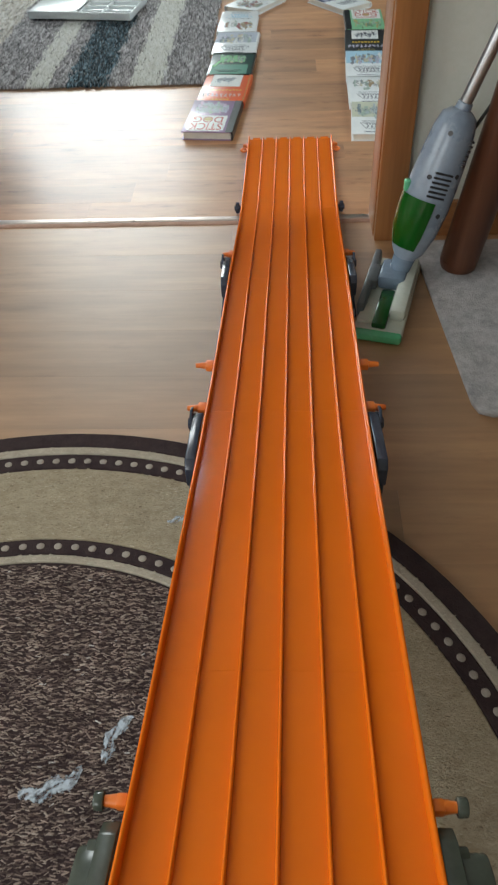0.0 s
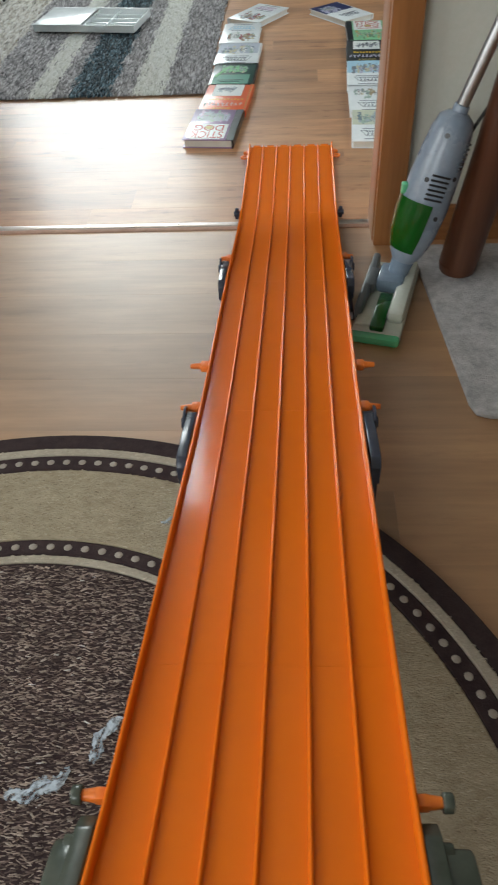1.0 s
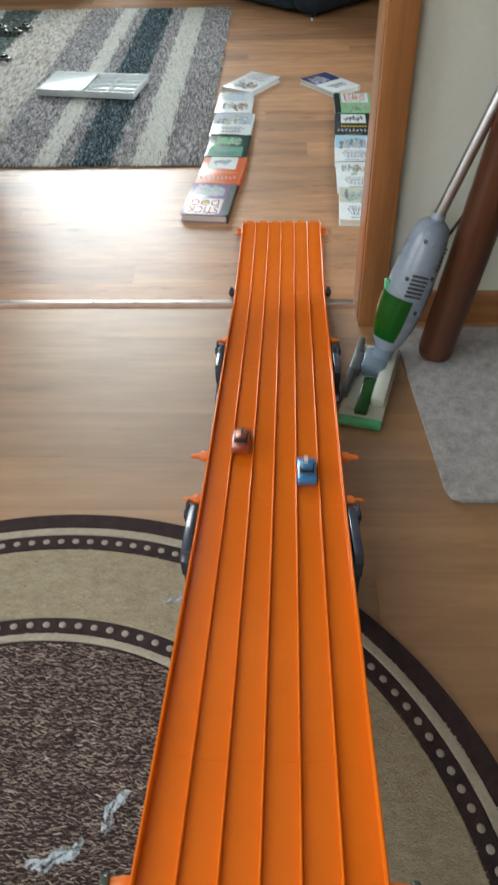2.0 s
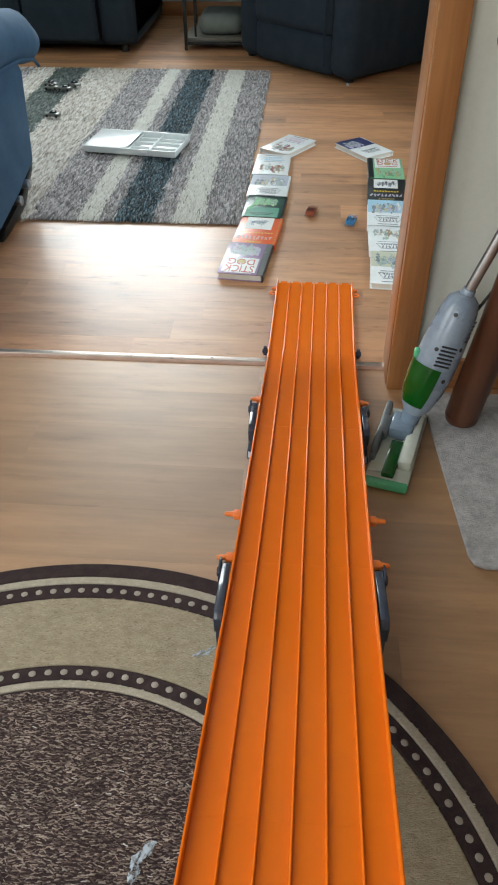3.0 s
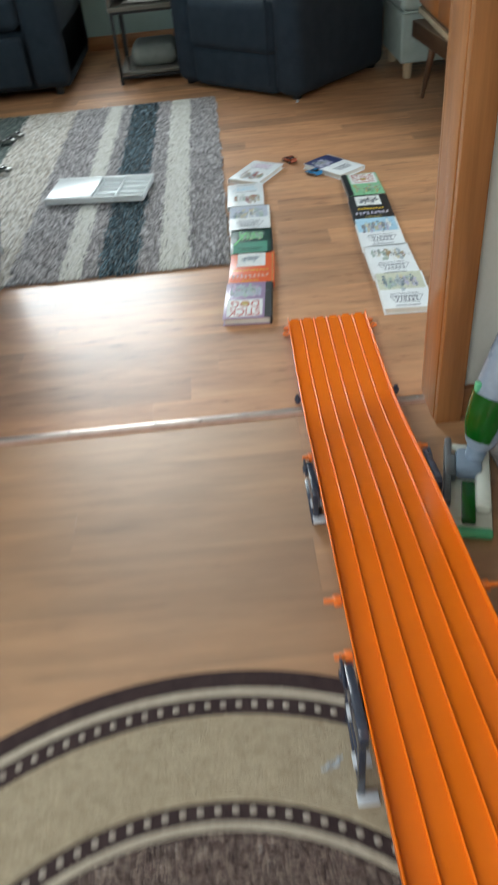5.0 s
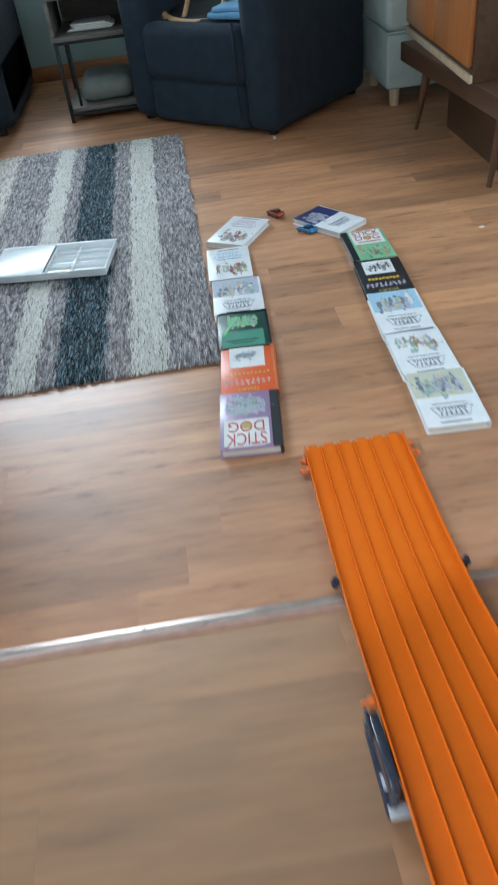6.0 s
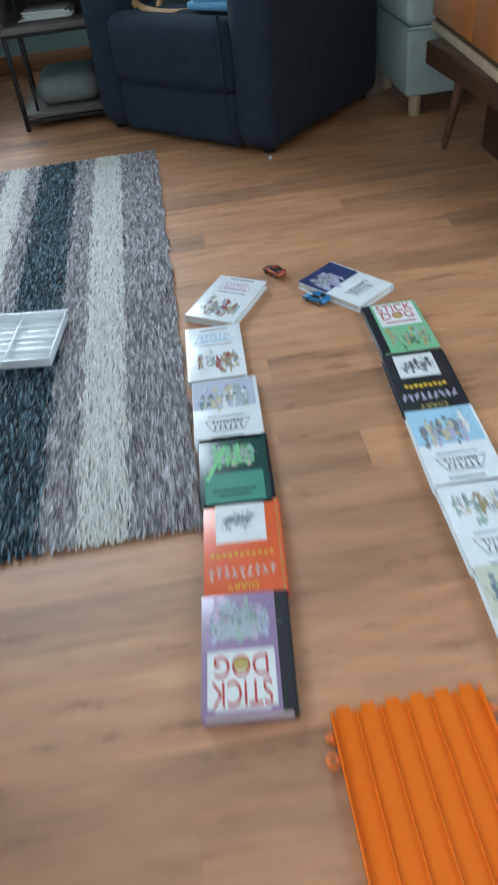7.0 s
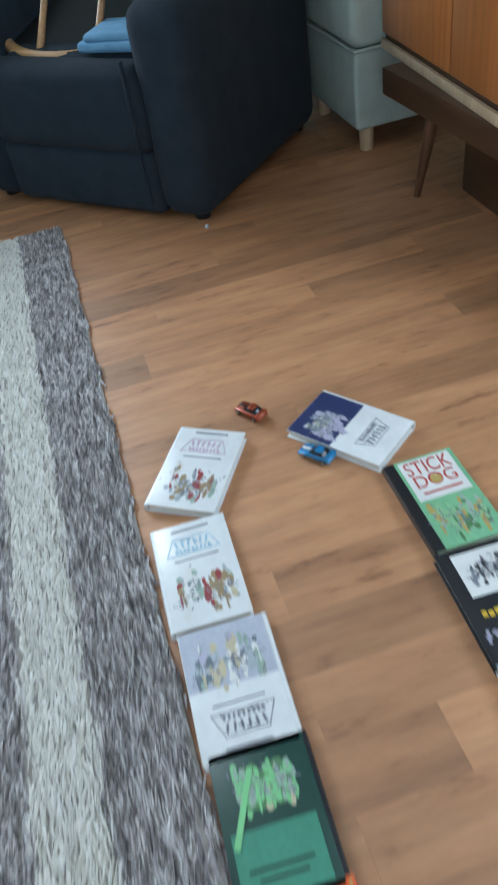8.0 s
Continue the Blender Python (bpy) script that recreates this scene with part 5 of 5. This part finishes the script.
    for k in range(6):
        a = math.radians(280)
        s = 0.167 + k * 0.008
        p = frame_m @ Vector((0.044 * math.cos(a), 0.0432 * math.sin(a), s))
        part("vent_slot", box(bmesh.new(), (0.034, 0.004, 0.0034), p, 0.001, frame_m.to_3x3().to_4x4() @ pose(0, 0, 0, 0, 0, 22)), "ink_black", body)
        a = math.radians(326)
        p = frame_m @ Vector((0.041 * math.cos(a), 0.041 * math.sin(a), s + 0.058))
        part("vent_slot", box(bmesh.new(), (0.004, 0.018, 0.0034), p, 0.001, frame_m.to_3x3().to_4x4() @ pose(0, 0, 0, 0, 0, -18)), "ink_black", body)
    for a, s, rr_ in ((250, 0.196, 0.0425), (258, 0.270, 0.0370), (305, 0.137, 0.0435), (318, 0.207, 0.0420)):
        a = math.radians(a)
        p = frame_m @ Vector((rr_ * math.cos(a), rr_ * math.sin(a), s))
        n = (frame_m.to_3x3() @ Vector((math.cos(a), math.sin(a), 0))).normalized()
        part("screw_hole", rod(bmesh.new(), p - n * 0.001, p + n * 0.0006, 0.0042, None, 14), "ink_black", body)
    pole_a = frame_m @ Vector((0, 0, 0.299))
    pole_b = pole_a + (Vector((0.262, -0.19, 0.72)) - pole_a).normalized() * 0.62
    part("tube", rod(bmesh.new(), pole_a, pole_b, 0.0105, None, 18), "steel", v)
    part("tube_collar", rod(bmesh.new(), pole_a, pole_a + (pole_b - pole_a).normalized() * 0.02, 0.0145, 0.013, 18, 0.002), "vac_grey", v)
    grip = bmesh.new()
    q = (pole_b - pole_a).normalized()
    sweep(grip, [pole_b, pole_b + q * 0.06, pole_b + q * 0.12 + Vector((-0.02, -0.02, 0)), pole_b + q * 0.17 + Vector((-0.06, -0.03, 0))], 0.016, 12)
    part("handle", grip, "vac_grey", v)
    cord = bmesh.new()
    p0 = frame_m @ Vector((0.03, 0.01, 0.27))
    sweep(cord, [p0, p0 + Vector((0.015, 0.0, 0.03)), p0 + Vector((0.03, 0.01, 0.05)), p0 + Vector((0.05, 0.02, 0.04)), p0 + Vector((0.055, 0.03, -0.05))], 0.003, 8)
    part("power_cord", cord, "rubber", v)


grey_mat()
table()
stick_vacuum()


def fluff(x, y, spread, seed, label, bend, turn):
    """A wisp of pale lint: one thin crumpled film with a ragged outline, lying along an arc."""
    rr = random.Random(seed)
    bm = bmesh.new()
    n, m = 40, 9
    rows = []
    for i in range(n):
        u = -1 + 2 * i / (n - 1)
        half_w = spread * (0.10 + 0.24 * (1 - u * u) ** 0.6) * rr.uniform(0.75, 1.2)
        mid = bend * u * u * spread + spread * 0.10 * math.sin(u * 7 + seed)
        rows.append([bm.verts.new((u * spread * 1.25, mid + half_w * (2 * j / (m - 1) - 1), 0.0012 + 0.0016 * rr.random() * math.sin(math.pi * j / (m - 1)))) for j in range(m)])
    for p, q in zip(rows, rows[1:]):
        for j in range(m - 1):
            bm.faces.new((p[j], q[j], q[j + 1], p[j + 1]))
    o = single("lint_wisp", bm, "lint", label, "lint")
    o["group"] = "lint on the round rug"
    o.matrix_world = pose(x, y, 0.0085, 0, 0, turn)


M["lint"] = plain("pale_blue_lint", (0.50, 0.58, 0.68), (0.60, 0.68, 0.77), 60, 0.95, 0.0, spec=0.1)
lt = M["lint"].node_tree
lt.links.new(ramp(lt, noisy(lt, coords(lt, (1, 2.2, 1)), 95.0, 5.0), [(0.37, (0.0,) * 3), (0.58, (0.9,) * 3)]), lt.nodes["Principled BSDF"].inputs["Alpha"])
fluff(-0.440, -1.192, 0.028, 1, "pale blue wisp of lint on the round rug", 0.2, 24)
fluff(-0.384, -1.135, 0.023, 2, "pale blue wisp of lint on the round rug", -0.4, 66)
fluff(-0.337, -0.828, 0.015, 3, "small pale wisp of lint on the beige band", 0.2, 30)
bm = bmesh.new()
box(bm, (0.012, 0.006, 0.002), (0.098, -0.32, 0.001), 0.0005, pose(0, 0, 0, 0, 0, -40))
single("paper_scrap", bm, "panel_white", "tiny white scrap on the kitchen floor", "scrap")
bm = bmesh.new()
box(bm, (0.018, 0.010, 0.0015), (0.45, 1.33, 0.001), 0.0004, pose(0, 0, 0, 0, 0, 25))
single("paper_scrap", bm, "panel_white", "tiny white scrap on the living room floor", "scrap")


# ---- floor boards ----
def boards(name, label, x0, x1, y0, y1, width, length, material, seed):
    """Laminate boards along x, each its own piece on one of a few shared meshes."""
    rr = random.Random(seed)
    floor = single(name, box(bmesh.new(), (x1 - x0, y1 - y0, 0.02), ((x0 + x1) / 2, (y0 + y1) / 2, -0.0185)), "walnut", label, "floor", "structure")
    shared = {}
    y = y0 + width / 2
    while y - width / 2 < y1 - 0.001:
        deep = round(min(y + width / 2, y1) - (y - width / 2), 4)
        cuts = [x0]
        x = x0 + length * rr.uniform(0.15, 1.0)
        while x < x1 - 0.12:
            cuts.append(round(x, 2))
            x += length * rr.choice((1.0, 1.0, 0.72, 1.25))
        cuts.append(x1)
        for a, b in zip(cuts, cuts[1:]):
            key = (round(b - a, 2), deep)
            if key not in shared:
                shared[key] = mesh_of("board", box(bmesh.new(), (key[0] - 0.00006, deep - 0.00008, 0.008), (0, 0, -0.004), 0.00014, seg=1), material)
            ob = new("board", shared[key])
            ob.parent = floor
            ob.location = ((a + b) / 2, y - width / 2 + deep / 2, 0)
        y += width
    return floor


boards("floor_living", "reddish oak laminate boards in the living room", X0, X1, 0.0, Y1, 0.098, 0.95, "oak_red", 3)
boards("floor_kitchen", "pale oak laminate boards in the kitchen", X0, X1, Y0, 0.0, 0.128, 1.2, "oak_pale", 4)


# ---- what moves ----
def on_track(t, x, y, z_up=0.0):
    slope = math.degrees(math.atan2(track_z(y + 0.03) - track_z(y - 0.03), 0.06))
    return (t, pose(x, y, track_z(y) + z_up, slope, 0, 0))


def motions():
    red = [(0.0, pose(-0.233, -2.02, track_z(-2.02), -28, 0, 0)), (0.85, pose(-0.233, -2.02, track_z(-2.02), -28, 0, 0))]
    red += [on_track(t, track_x(y) - 0.055, y) for t, y in ((1.2, -1.62), (1.6, -1.12), (2.0, -0.60), (2.3, -0.225), (2.4, -0.09), (2.5, 0.075), (2.6, 0.245), (2.7, 0.405))]
    red += [(t, pose(x, y, 0.001, 0, 0, a)) for t, x, y, a in ((2.8, -0.213, 0.585, -3), (2.9, -0.207, 0.74, -6), (3.0, -0.188, 0.905, -13), (3.1, -0.148, 1.057, -20), (3.2, -0.101, 1.204, -25),
            (3.3, -0.05, 1.30, -34), (3.4, -0.055, 1.40, -18), (3.5, -0.08, 1.455, 10), (3.6, -0.095, 1.49, 30), (3.7, -0.107, 1.525, 33), (3.8, -0.129, 1.56, 33), (4.0, -0.143, 1.63, 31), (4.2, -0.147, 1.655, 30), (8.0, -0.147, 1.655, 30))]
    walk(red_car, red)
    blue = [(0.0, pose(-0.16, -2.02, track_z(-2.02), -28, 0, 0)), (0.85, pose(-0.16, -2.02, track_z(-2.02), -28, 0, 0))]
    blue += [on_track(t, track_x(y) + 0.050, y) for t, y in ((1.2, -1.66), (1.6, -1.18), (2.0, -0.68), (2.3, -0.315), (2.4, -0.185), (2.5, -0.02), (2.6, 0.155), (2.7, 0.335))]
    blue += [(t, pose(x, y, 0.001, 0, 0, a)) for t, x, y, a in ((2.8, -0.106, 0.515, -5), (2.9, -0.087, 0.668, -9), (3.0, -0.058, 0.837, -12), (3.1, -0.032, 0.998, -9), (3.2, -0.02, 1.15, -2),
            (3.3, -0.022, 1.275, 4), (3.4, -0.024, 1.375, 14), (3.5, -0.034, 1.425, 30), (3.6, -0.050, 1.462, 36), (3.7, -0.060, 1.480, 38), (3.9, -0.070, 1.487, 38), (8.0, -0.070, 1.487, 38))]
    walk(blue_car, blue)


motions()
